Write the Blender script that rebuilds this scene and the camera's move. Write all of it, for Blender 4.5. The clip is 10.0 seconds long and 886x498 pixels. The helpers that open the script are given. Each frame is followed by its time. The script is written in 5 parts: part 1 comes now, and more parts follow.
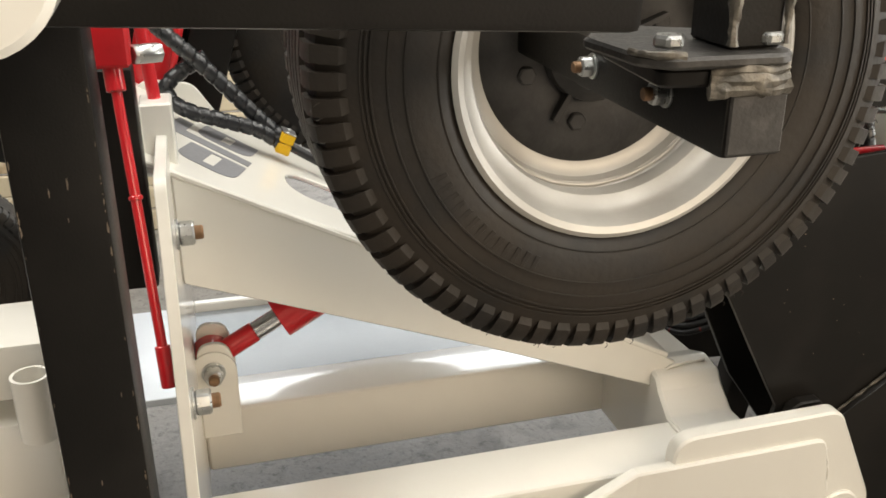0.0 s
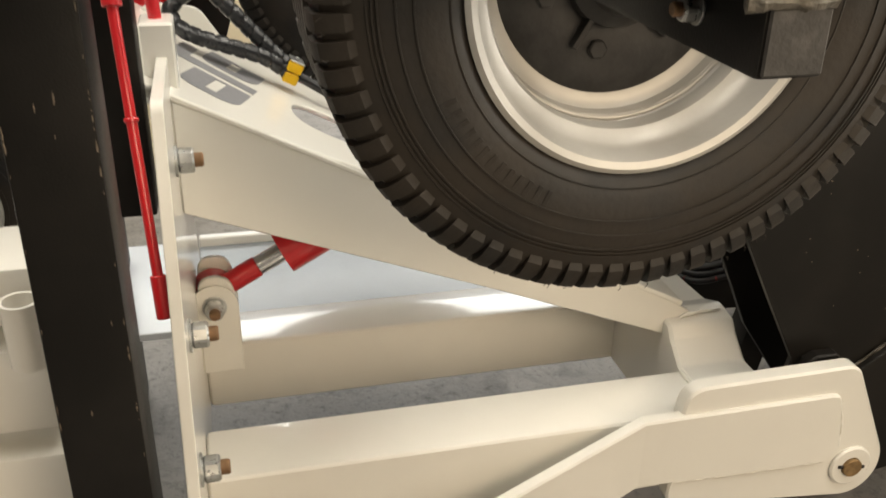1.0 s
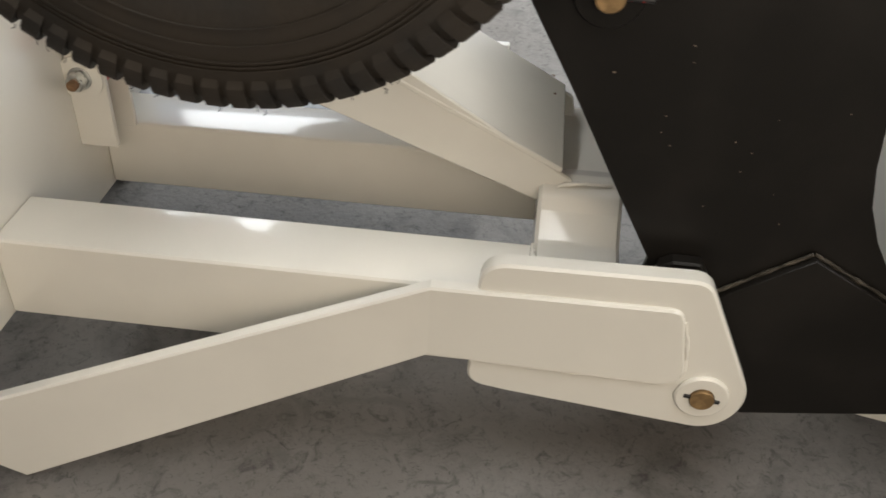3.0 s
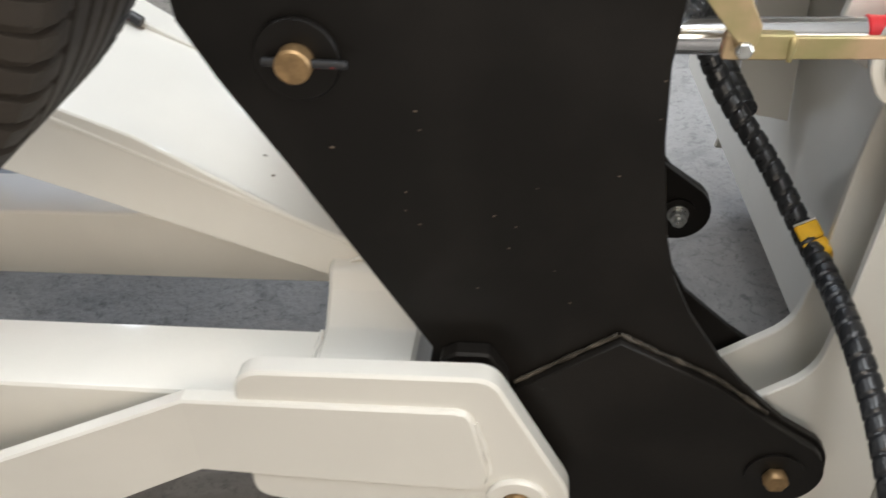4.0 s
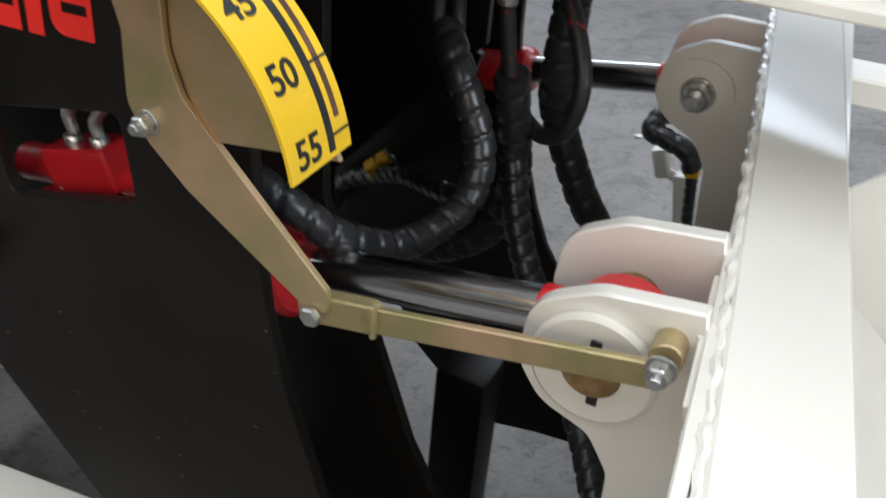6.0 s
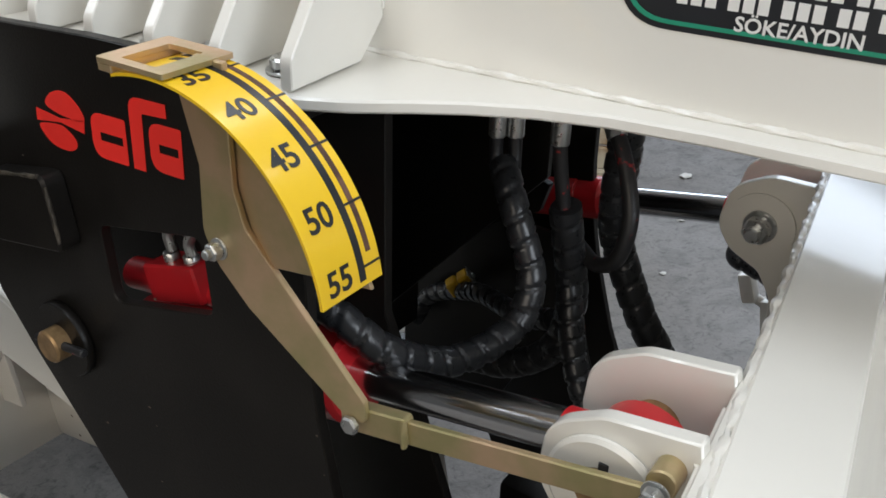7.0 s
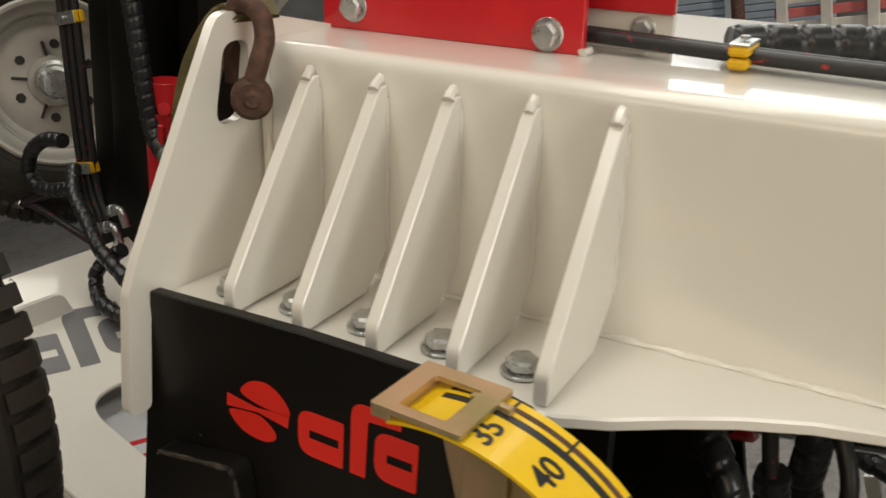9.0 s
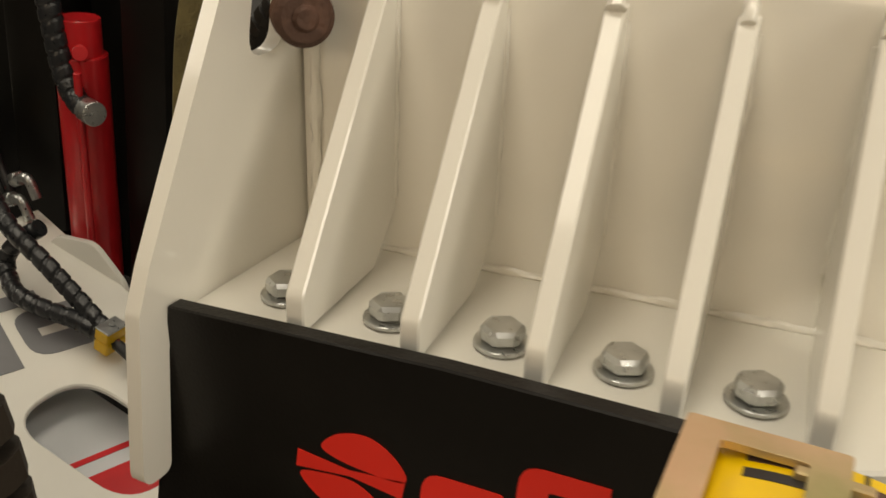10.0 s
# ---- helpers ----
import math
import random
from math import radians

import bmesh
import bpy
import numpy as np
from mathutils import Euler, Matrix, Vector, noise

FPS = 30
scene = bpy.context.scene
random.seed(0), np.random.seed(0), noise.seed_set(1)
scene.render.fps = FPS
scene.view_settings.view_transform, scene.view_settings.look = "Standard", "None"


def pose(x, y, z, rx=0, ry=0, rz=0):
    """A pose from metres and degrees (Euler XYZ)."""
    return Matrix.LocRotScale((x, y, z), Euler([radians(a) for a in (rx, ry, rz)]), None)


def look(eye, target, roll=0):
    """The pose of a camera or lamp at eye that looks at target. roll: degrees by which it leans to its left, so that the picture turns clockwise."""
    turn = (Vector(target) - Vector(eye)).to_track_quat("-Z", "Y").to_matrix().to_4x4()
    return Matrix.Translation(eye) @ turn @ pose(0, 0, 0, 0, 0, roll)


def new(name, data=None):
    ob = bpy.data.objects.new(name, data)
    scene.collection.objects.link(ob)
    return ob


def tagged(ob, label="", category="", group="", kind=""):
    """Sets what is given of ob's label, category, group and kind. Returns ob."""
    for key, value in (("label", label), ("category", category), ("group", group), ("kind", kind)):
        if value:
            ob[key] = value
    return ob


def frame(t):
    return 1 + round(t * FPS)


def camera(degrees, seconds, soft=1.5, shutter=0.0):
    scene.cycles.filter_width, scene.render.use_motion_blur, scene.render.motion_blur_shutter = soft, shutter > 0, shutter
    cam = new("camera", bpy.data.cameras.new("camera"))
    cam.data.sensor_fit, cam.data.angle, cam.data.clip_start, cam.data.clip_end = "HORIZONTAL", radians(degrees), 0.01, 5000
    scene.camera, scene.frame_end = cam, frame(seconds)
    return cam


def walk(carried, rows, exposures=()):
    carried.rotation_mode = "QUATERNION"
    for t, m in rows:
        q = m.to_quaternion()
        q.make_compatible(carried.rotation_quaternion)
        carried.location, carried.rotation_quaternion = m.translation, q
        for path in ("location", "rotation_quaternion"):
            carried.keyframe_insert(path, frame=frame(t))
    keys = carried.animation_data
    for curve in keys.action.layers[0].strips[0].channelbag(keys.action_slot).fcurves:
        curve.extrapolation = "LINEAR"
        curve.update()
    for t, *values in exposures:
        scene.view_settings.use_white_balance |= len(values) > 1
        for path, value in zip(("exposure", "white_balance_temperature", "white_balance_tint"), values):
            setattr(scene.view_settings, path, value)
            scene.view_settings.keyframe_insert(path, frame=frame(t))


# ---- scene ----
# ---- camera ----
cam = camera(51.5, 10.0, soft=1.6, shutter=0.3)

# machine frame: x along the black side plate, y into the place, z along its edge;
# the chassis behind it stands level, the machine leans down by a few degrees
TIP = radians(11.5)
GROUND = 0.47
M = (Matrix.Translation((0, 0, GROUND)) @ Matrix.Rotation(TIP, 4, "Y") @ Matrix.Translation((-1.0, 0, -0.2)))
G = Matrix.Translation((0, 0, GROUND))
PATH = [
    (0, (-0.959, -1.495, 1.657), (-0.475, 0.289, 0.893), -0.2),
    (0.5, (-0.99, -1.497, 1.653), (-0.504, 0.285, 0.885), 0.2),
    (1, (-0.936, -1.446, 1.613), (-0.492, 0.299, 0.744), 1.1),
    (1.5, (-0.769, -1.392, 1.567), (-0.416, 0.327, 0.607), 3.1),
    (2, (-0.566, -1.394, 1.533), (-0.271, 0.293, 0.499), 2.9),
    (2.2, (-0.509, -1.404, 1.513), (-0.258, 0.269, 0.446), 4.4),
    (3.3, (0.160, -1.285, 1.546), (-0.109, 0.291, 0.346), -0.3),
    (3.5, (0.247, -1.215, 1.536), (-0.036, 0.382, 0.366), -1.6),
    (4, (0.414, -1.016, 1.522), (0.143, 0.558, 0.319), -4.4),
    (4.5, (0.647, -0.861, 1.507), (0.350, 0.704, 0.297), -4.8),
    (5, (0.792, -0.701, 1.484), (0.468, 0.896, 0.324), -5.4),
    (5.5, (0.925, -0.583, 1.479), (0.445, 1.032, 0.4), -4.8),
    (6, (1.063, -0.549, 1.496), (0.168, 0.945, 0.511), -7.0),
    (6.2, (1.106, -0.544, 1.521), (0.093, 0.926, 0.619), -8.6),
    (7.3, (1.186, -0.566, 1.554), (0.007, 0.885, 0.842), -8.0),
    (7.5, (1.182, -0.567, 1.577), (-0.002, 0.893, 0.895), -8.1),
    (8, (1.144, -0.576, 1.62), (-0.043, 0.925, 1.036), -7.1),
    (8.5, (1.067, -0.582, 1.680), (-0.168, 1.025, 1.129), -6.6),
    (9, (0.922, -0.584, 1.734), (-0.299, 1.031, 1.179), -8.3),
    (9.5, (0.749, -0.562, 1.732), (-0.322, 1.137, 1.117), -8.7),
    (10, (0.576, -0.451, 1.706), (-0.420, 1.259, 1.004), -8.8),
]
EXPOSED = [(0.0, 0.80, 7200, 10), (1.0, 0.68, 7700, 10), (1.5, 0.48, 8000, 10), (2.2, 0.40, 7300, 10), (3.5, 0.38, 6700, 10), (4.0, 0.72, 6400, 10), (4.5, 1.12, 6300, 10), (5.0, 0.92, 6500, 10), (5.5, 0.38, 6400, 10), (6.2, -0.10, 6150, 10), (7.5, -0.40, 6250, 10), (8.0, -0.62, 6600, 10), (8.5, -0.64, 6900, 10), (9.0, -0.62, 7600, 10), (10.0, -0.62, 8600, 10)]
walk(cam, [(t, look(e, a, r)) for t, e, a, r in PATH], exposures=EXPOSED)

# ---- light: a shed, open to a bright yard on its far side ----
world = bpy.data.worlds.new("world")
scene.world = world
world.use_nodes = True
wn = world.node_tree
sky = wn.nodes.new("ShaderNodeTexSky")
sky.sky_type, sky.sun_disc = "NISHITA", False
sky.sun_elevation, sky.sun_rotation = radians(58), radians(110)
wn.links.new(sky.outputs[0], wn.nodes["Background"].inputs[0])
wn.nodes["Background"].inputs[1].default_value = 0.12
sun = new("sun", bpy.data.lights.new("sun", "SUN"))
sun.data.energy, sun.data.angle, sun.data.color = 3.0, radians(1), (1, 0.96, 0.9)
sun.matrix_world = look((9, 6.5, 16), (0, 10, 0))


def area(name, eye, target, w, h, watts, colour):
    lamp = new(name, bpy.data.lights.new(name, "AREA"))
    lamp.data.shape, lamp.data.size, lamp.data.size_y = "RECTANGLE", w, h
    lamp.data.energy, lamp.data.color = watts, colour
    lamp.matrix_world = look(eye, target)
    return lamp


area("daylight_yard_side", (0.5, 6.8, 4.4), (0.8, 0, 0.8), 9.0, 1.6, 260, (0.86, 0.93, 1.0))
# added warm fill lamp on the near side; the wall there has no opening
area("warm_near_fill", (1.2, -5.9, 2.6), (0.2, 0, 0.9), 4.6, 3.4, 205, (1.0, 0.87, 0.72))
# added cool lamp for faces turned to +x; added_wall_east is closed
area("cool_side_fill", (8.8, -1.6, 2.3), (0.8, 0, 1.2), 4.4, 3.6, 490, (0.93, 0.97, 1.0))
for n, x in enumerate((-3.0, 0.6, 4.2)):
    area("rooflight", (x, 0.6, 5.35), (x, 0.6, 0), 0.9, 8.0, 170, (0.95, 0.98, 1.0))

# ---- materials ----
def material(name, base, rough=0.5, metal=0.0, vary=0.08, scale=6.0, grain=120.0, bump=0.02, coat=0.0, second=None, mix=(0.45, 0.7), rough_vary=0.1, gloss=0.5):
    """A procedural surface: two scales of noise vary colour and gloss, a fine one gives relief."""
    m = bpy.data.materials.new(name)
    m.use_nodes = True
    t = m.node_tree
    b = t.nodes["Principled BSDF"]
    geo = t.nodes.new("ShaderNodeNewGeometry")
    big = t.nodes.new("ShaderNodeTexNoise")
    big.inputs["Scale"].default_value, big.inputs["Detail"].default_value = scale, 5
    fine = t.nodes.new("ShaderNodeTexNoise")
    fine.inputs["Scale"].default_value, fine.inputs["Detail"].default_value = grain, 3
    for n in (big, fine):
        t.links.new(geo.outputs["Position"], n.inputs["Vector"])
    ramp = t.nodes.new("ShaderNodeValToRGB")
    ramp.color_ramp.elements[0].position, ramp.color_ramp.elements[1].position = mix
    dark = [c * (1 - vary) for c in base] if second is None else second
    ramp.color_ramp.elements[0].color, ramp.color_ramp.elements[1].color = (*dark, 1), (*[min(1, c * (1 + vary * 0.5)) for c in base], 1)
    t.links.new(big.outputs["Fac"], ramp.inputs["Fac"])
    t.links.new(ramp.outputs["Color"], b.inputs["Base Color"])
    add = t.nodes.new("ShaderNodeMath")
    add.operation, add.inputs[1].default_value, add.inputs[2].default_value = "MULTIPLY_ADD", rough_vary * 2, rough - rough_vary
    t.links.new(fine.outputs["Fac"], add.inputs[0])
    t.links.new(add.outputs[0], b.inputs["Roughness"])
    b.inputs["Metallic"].default_value = metal
    b.inputs["Coat Weight"].default_value, b.inputs["Coat Roughness"].default_value = coat, 0.08
    b.inputs["Specular IOR Level"].default_value = gloss
    if bump:
        bn = t.nodes.new("ShaderNodeBump")
        bn.inputs["Strength"].default_value, bn.inputs["Distance"].default_value = bump, 0.01
        t.links.new(fine.outputs["Fac"], bn.inputs["Height"])
        t.links.new(bn.outputs[0], b.inputs["Normal"])
    return m


WHITE = material("white_paint", (0.80, 0.775, 0.71), 0.34, vary=0.05, scale=3, grain=45, bump=0.025, coat=0.8, rough_vary=0.08)
BLACK = material("black_paint", (0.0115, 0.0100, 0.0086), 0.40, vary=0.35, scale=5, grain=300, bump=0.05, gloss=0.22)
RED = material("red_paint", (0.62, 0.018, 0.025), 0.30, vary=0.12, scale=9, bump=0.0, coat=0.3, rough_vary=0.05)
DECAL_RED = material("red_vinyl", (0.88, 0.032, 0.022), 0.45, vary=0.06, bump=0.0)
DECAL_GREY = material("grey_vinyl", (0.20, 0.20, 0.21), 0.45, vary=0.1, bump=0.0)
DECAL_BLACK = material("black_vinyl", (0.012, 0.014, 0.018), 0.35, vary=0.2, bump=0.0)
DECAL_GREEN = material("green_vinyl", (0.02, 0.27, 0.16), 0.4, vary=0.06, bump=0.0)
DECAL_WHITE = material("white_vinyl", (0.78, 0.77, 0.74), 0.4, vary=0.04, bump=0.0)
YELLOW = material("yellow_vinyl", (0.83, 0.53, 0.012), 0.35, vary=0.05, bump=0.0, coat=0.2)
CLAMP = material("yellow_plastic", (0.80, 0.46, 0.01), 0.45, vary=0.12, scale=30)
BRASS = material("yellow_zinc", (0.57, 0.40, 0.25), 0.36, metal=0.65, vary=0.1, scale=11, second=(0.40, 0.35, 0.17), mix=(0.38, 0.60), bump=0.03)
ZINC = material("bright_zinc", (0.60, 0.61, 0.60), 0.30, metal=0.9, vary=0.2, scale=30, bump=0.03)
CHROME = material("chrome", (0.75, 0.76, 0.78), 0.17, metal=1.0, vary=0.05, bump=0.0, rough_vary=0.03)
COPPER = material("raw_bolt_end", (0.30, 0.17, 0.09), 0.5, metal=0.5, vary=0.3, scale=60)
PIN = material("pin_face", (0.42, 0.27, 0.13), 0.42, metal=0.7, vary=0.3, scale=50)
RUST = material("rusted_steel", (0.13, 0.065, 0.045), 0.65, metal=0.3, vary=0.4, scale=40, grain=200, bump=0.25)
RUBBER = material("tyre_rubber", (0.0095, 0.009, 0.0085), 0.6, vary=0.4, scale=8, grain=90, bump=0.1, second=(0.024, 0.018, 0.0125), gloss=0.4)
HOSE = material("hose_rubber", (0.014, 0.014, 0.015), 0.45, vary=0.2, scale=70, bump=0.05, second=(0.35, 0.02, 0.02), mix=(0.30, 0.36))
WRAP = material("spiral_wrap", (0.020, 0.021, 0.023), 0.30, vary=0.2, scale=20, bump=0.02)
RIM = material("silver_rim_paint", (0.52, 0.50, 0.46), 0.42, metal=0.25, vary=0.1, scale=8, bump=0.03)
CAST = material("grey_cast_hub", (0.045, 0.043, 0.042), 0.55, metal=0.3, vary=0.3, scale=20, bump=0.1)
STEEL = material("dull_steel", (0.085, 0.08, 0.075), 0.5, metal=0.5, vary=0.35, scale=45, grain=220, bump=0.1)
WELD = material("raw_weld", (0.20, 0.18, 0.15), 0.55, metal=0.4, vary=0.5, scale=60, bump=0.3)
STRAP = material("olive_webbing", (0.16, 0.13, 0.055), 0.85, vary=0.35, scale=25, grain=400, bump=0.3)
GREY_PAINT = material("grey_white_paint", (0.44, 0.45, 0.45), 0.4, vary=0.06, scale=4, coat=0.2)

GREY_DECK = material("grey_deck", (0.25, 0.27, 0.285), 0.45, vary=0.08, scale=4, coat=0.2)
DECK_PAINT = material("pale_grey_deck", (0.62, 0.64, 0.66), 0.4, vary=0.06, scale=4, coat=0.3)


def concrete():
    """Trowelled concrete: faint clouds, small pits and scratches."""
    m = material("worn_concrete", (0.225, 0.216, 0.206), 0.62, vary=0.16, scale=1.3, grain=55, bump=0.25, mix=(0.3, 0.75), rough_vary=0.2, second=(0.165, 0.15, 0.135))
    t = m.node_tree
    b = t.nodes["Principled BSDF"]
    geo = t.nodes.new("ShaderNodeNewGeometry")
    colour = b.inputs["Base Color"].links[0].from_socket
    for scale, low, high, depth in ((5.0, 0.50, 0.68, 0.66), (22.0, 0.54, 0.68, 0.55), (75.0, 0.56, 0.70, 0.55)):
        n = t.nodes.new("ShaderNodeTexNoise")
        n.inputs["Scale"].default_value, n.inputs["Detail"].default_value, n.inputs["Roughness"].default_value, n.inputs["Distortion"].default_value = scale, 6, 0.65, 1.2
        t.links.new(geo.outputs["Position"], n.inputs["Vector"])
        r = t.nodes.new("ShaderNodeMapRange")
        r.inputs["From Min"].default_value, r.inputs["From Max"].default_value, r.inputs["To Min"].default_value, r.inputs["To Max"].default_value = low, high, 1.0, depth
        t.links.new(n.outputs["Fac"], r.inputs["Value"])
        mul = t.nodes.new("ShaderNodeVectorMath")
        mul.operation = "SCALE"
        t.links.new(colour, mul.inputs[0]), t.links.new(r.outputs["Result"], mul.inputs["Scale"])
        colour = mul.outputs[0]
    t.links.new(colour, b.inputs["Base Color"])
    return m


CONCRETE = concrete()


# ---- shapes ----
def thing(name, label, category, at=(0, 0, 0), group="", kind=""):
    ob = new(name)
    ob.location, ob.empty_display_size = at, 0.05
    return tagged(ob, label, category, group, kind)


def back(parent):
    return Matrix.Translation(-parent.location) if parent and parent.type == "EMPTY" else Matrix.Identity(4)


def part(name, bm, mat, parent=None, label="", smooth=35.0):
    """Links a bmesh, made in world metres, as one mesh under a thing or a part."""
    me = bpy.data.meshes.new(name)
    bmesh.ops.recalc_face_normals(bm, faces=bm.faces)
    for f in bm.faces:
        f.smooth = smooth > 0
    if smooth > 0:
        for e in bm.edges:
            e.smooth = not (len(e.link_faces) == 2 and e.calc_face_angle(0) > radians(smooth))
    bm.to_mesh(me)
    bm.free()
    me.materials.append(mat)
    return placed(name, me, Matrix.Identity(4), parent, label)


def placed(name, me, m, parent=None, label=""):
    ob = new(name, me)
    ob.matrix_basis = m
    if parent:
        ob.parent, ob.matrix_parent_inverse = parent, back(parent)
        if parent.type != "EMPTY":
            ob.matrix_parent_inverse = parent.matrix_basis.inverted()
    return tagged(ob, label)


def join(*bms):
    out = bms[0]
    for b in bms[1:]:
        me = bpy.data.meshes.new("tmp")
        b.to_mesh(me)
        out.from_mesh(me)
        b.free()
        bpy.data.meshes.remove(me)
    return out


def bevelled(bm, width, segments=1, angle=30):
    if width > 0:
        edges = [e for e in bm.edges if len(e.link_faces) == 2 and e.calc_face_angle(0) > radians(angle)]
        bmesh.ops.bevel(bm, geom=edges, offset=width, segments=segments, affect="EDGES", profile=0.6, clamp_overlap=True)
    return bm


def fillet(pts, radius, steps=5):
    """Rounds the corners of a closed outline. radius: one, or one for each corner."""
    out, n = [], len(pts)
    for i, p in enumerate(pts):
        r = radius[i] if isinstance(radius, (list, tuple)) else radius
        p, a, b = Vector(p), Vector(pts[i - 1]), Vector(pts[(i + 1) % n])
        u, v = (a - p), (b - p)
        if r <= 0 or u.angle(v, math.pi) > radians(176):
            out.append(p)
            continue
        half = u.angle(v) / 2
        cut = min(r / math.tan(half), u.length * 0.49, v.length * 0.49)
        s, e = p + u.normalized() * cut, p + v.normalized() * cut
        for k in range(steps + 1):
            t = k / steps
            out.append((1 - t) ** 2 * s + 2 * t * (1 - t) * p + t * t * e)
    return out


def slab(pts, thick, m, holes=(), bevel=0.0015):
    """A plate: outline in local x, y, thick along local z, laid by m."""
    bm = bmesh.new()
    edges = []
    for loop in (pts, *holes):
        vs = [bm.verts.new((p[0], p[1], 0)) for p in loop]
        edges += [bm.edges.new((vs[i - 1], vs[i])) for i in range(len(vs))]
    if holes:
        bmesh.ops.triangle_fill(bm, edges=edges, use_beauty=True, use_dissolve=False, normal=(0, 0, 1))
    else:
        bm.faces.new(bm.verts[:])
    ext = bmesh.ops.extrude_face_region(bm, geom=bm.faces[:])
    bmesh.ops.translate(bm, vec=(0, 0, thick), verts=[g for g in ext["geom"] if isinstance(g, bmesh.types.BMVert)])
    bmesh.ops.recalc_face_normals(bm, faces=bm.faces)
    bevelled(bm, bevel)
    bmesh.ops.transform(bm, matrix=m, verts=bm.verts)
    return bm


def facing(base, y):
    """Local x, y to base x, z; the plate's back lies at y, its thickness comes towards the near side."""
    return base @ Matrix(((1, 0, 0, 0), (0, 0, -1, y), (0, 1, 0, 0), (0, 0, 0, 1)))


def across(base, x):
    """Local x, y to base y, z; the thickness runs towards +x from x."""
    return base @ Matrix(((0, 0, 1, x), (1, 0, 0, 0), (0, 1, 0, 0), (0, 0, 0, 1)))


def flat(base, z):
    return base @ Matrix.Translation((0, 0, z))


def box(base, x, y, z, bevel=0.003, segments=1):
    bm = bmesh.new()
    m = base @ Matrix.Translation(((x[0] + x[1]) / 2, (y[0] + y[1]) / 2, (z[0] + z[1]) / 2)) @ Matrix.Diagonal((abs(x[1] - x[0]), abs(y[1] - y[0]), abs(z[1] - z[0]), 1))
    bmesh.ops.create_cube(bm, size=1, matrix=m)
    return bevelled(bm, bevel, segments)


def along(p, q):
    """A pose at p whose z looks at q."""
    p, q = Vector(p), Vector(q)
    return Matrix.Translation(p) @ (q - p).to_track_quat("Z", "Y").to_matrix().to_4x4()


def lathe(profile, m, seg=40, closed=True):
    """Turns (radius, height) pairs about local z."""
    bm = bmesh.new()
    rings = [[bm.verts.new((r * math.cos(2 * math.pi * k / seg), r * math.sin(2 * math.pi * k / seg), z)) for k in range(seg)] if r > 1e-6 else [bm.verts.new((0, 0, z))] for r, z in profile]
    for a, b in zip(rings, rings[1:]):
        for k in range(seg):
            f = [a[k % len(a)], a[(k + 1) % len(a)], b[(k + 1) % len(b)], b[k % len(b)]]
            f = list(dict.fromkeys(f))
            if len(f) > 2:
                bm.faces.new(f)
    bmesh.ops.transform(bm, matrix=m, verts=bm.verts)
    return bm


def rod(p, q, r, seg=20, bevel=0.0015):
    n = (Vector(q) - Vector(p)).length
    b = min(bevel, r * 0.4, n * 0.4)
    return lathe([(0, 0), (r - b, 0), (r, b), (r, n - b), (r - b, n), (0, n)], along(p, q), seg)


def spline(pts, step=0.01):
    """A smooth line through the points, in even steps."""
    P = [Vector(p) for p in pts]
    P = [P[0] * 2 - P[1]] + P + [P[-1] * 2 - P[-2]]
    fine = []
    for i in range(1, len(P) - 2):
        a, b, c, d = P[i - 1 : i + 3]
        for k in range(24):
            t = k / 24
            fine.append(0.5 * (2 * b + (c - a) * t + (2 * a - 5 * b + 4 * c - d) * t * t + (3 * b - a - 3 * c + d) * t ** 3))
    fine.append(P[-2])
    out, left = [fine[0]], 0.0
    for a, b in zip(fine, fine[1:]):
        n, d = (b - a).length, step - left
        while d <= n:
            out.append(a + (b - a) * (d / n))
            d += step
        left = n - (d - step)
    return out


def sweep(line, radius, seg=12, base=None):
    """A tube along a line. radius: a number, or a function of the length and the angle."""
    bm = bmesh.new()
    line = [base @ p for p in line] if base else line
    side, rings, gone = None, [], 0.0
    for i, p in enumerate(line):
        d = (line[min(i + 1, len(line) - 1)] - line[max(i - 1, 0)]).normalized()
        side = d.orthogonal().normalized() if side is None else (side - d * side.dot(d)).normalized()
        up = d.cross(side)
        gone += (p - line[i - 1]).length if i else 0
        ring = []
        for k in range(seg):
            a = 2 * math.pi * k / seg
            r = radius(gone, a) if callable(radius) else radius
            ring.append(bm.verts.new(p + (side * math.cos(a) + up * math.sin(a)) * r))
        rings.append(ring)
    for a, b in zip(rings, rings[1:]):
        for k in range(seg):
            bm.faces.new((a[k], a[(k + 1) % seg], b[(k + 1) % seg], b[k]))
    bm.faces.new(rings[0][::-1]), bm.faces.new(rings[-1])
    return bm


def wrap_radius(r, pitch=0.03, lift=0.0028):
    """A flat band wound round the hose: proud over most of each turn, with an open gap."""
    def at(s, a):
        f = (s / pitch - a / (2 * math.pi)) % 1.0
        return r + lift * (min(1.0, f / 0.07, (0.84 - f) / 0.07) * (0.75 + 0.25 * f) if f < 0.84 else 0.0)
    return at


def hexagon(af):
    return [(af / math.sqrt(3) * math.cos(math.pi / 3 * k), af / math.sqrt(3) * math.sin(math.pi / 3 * k)) for k in range(6)]


_bolts = {}


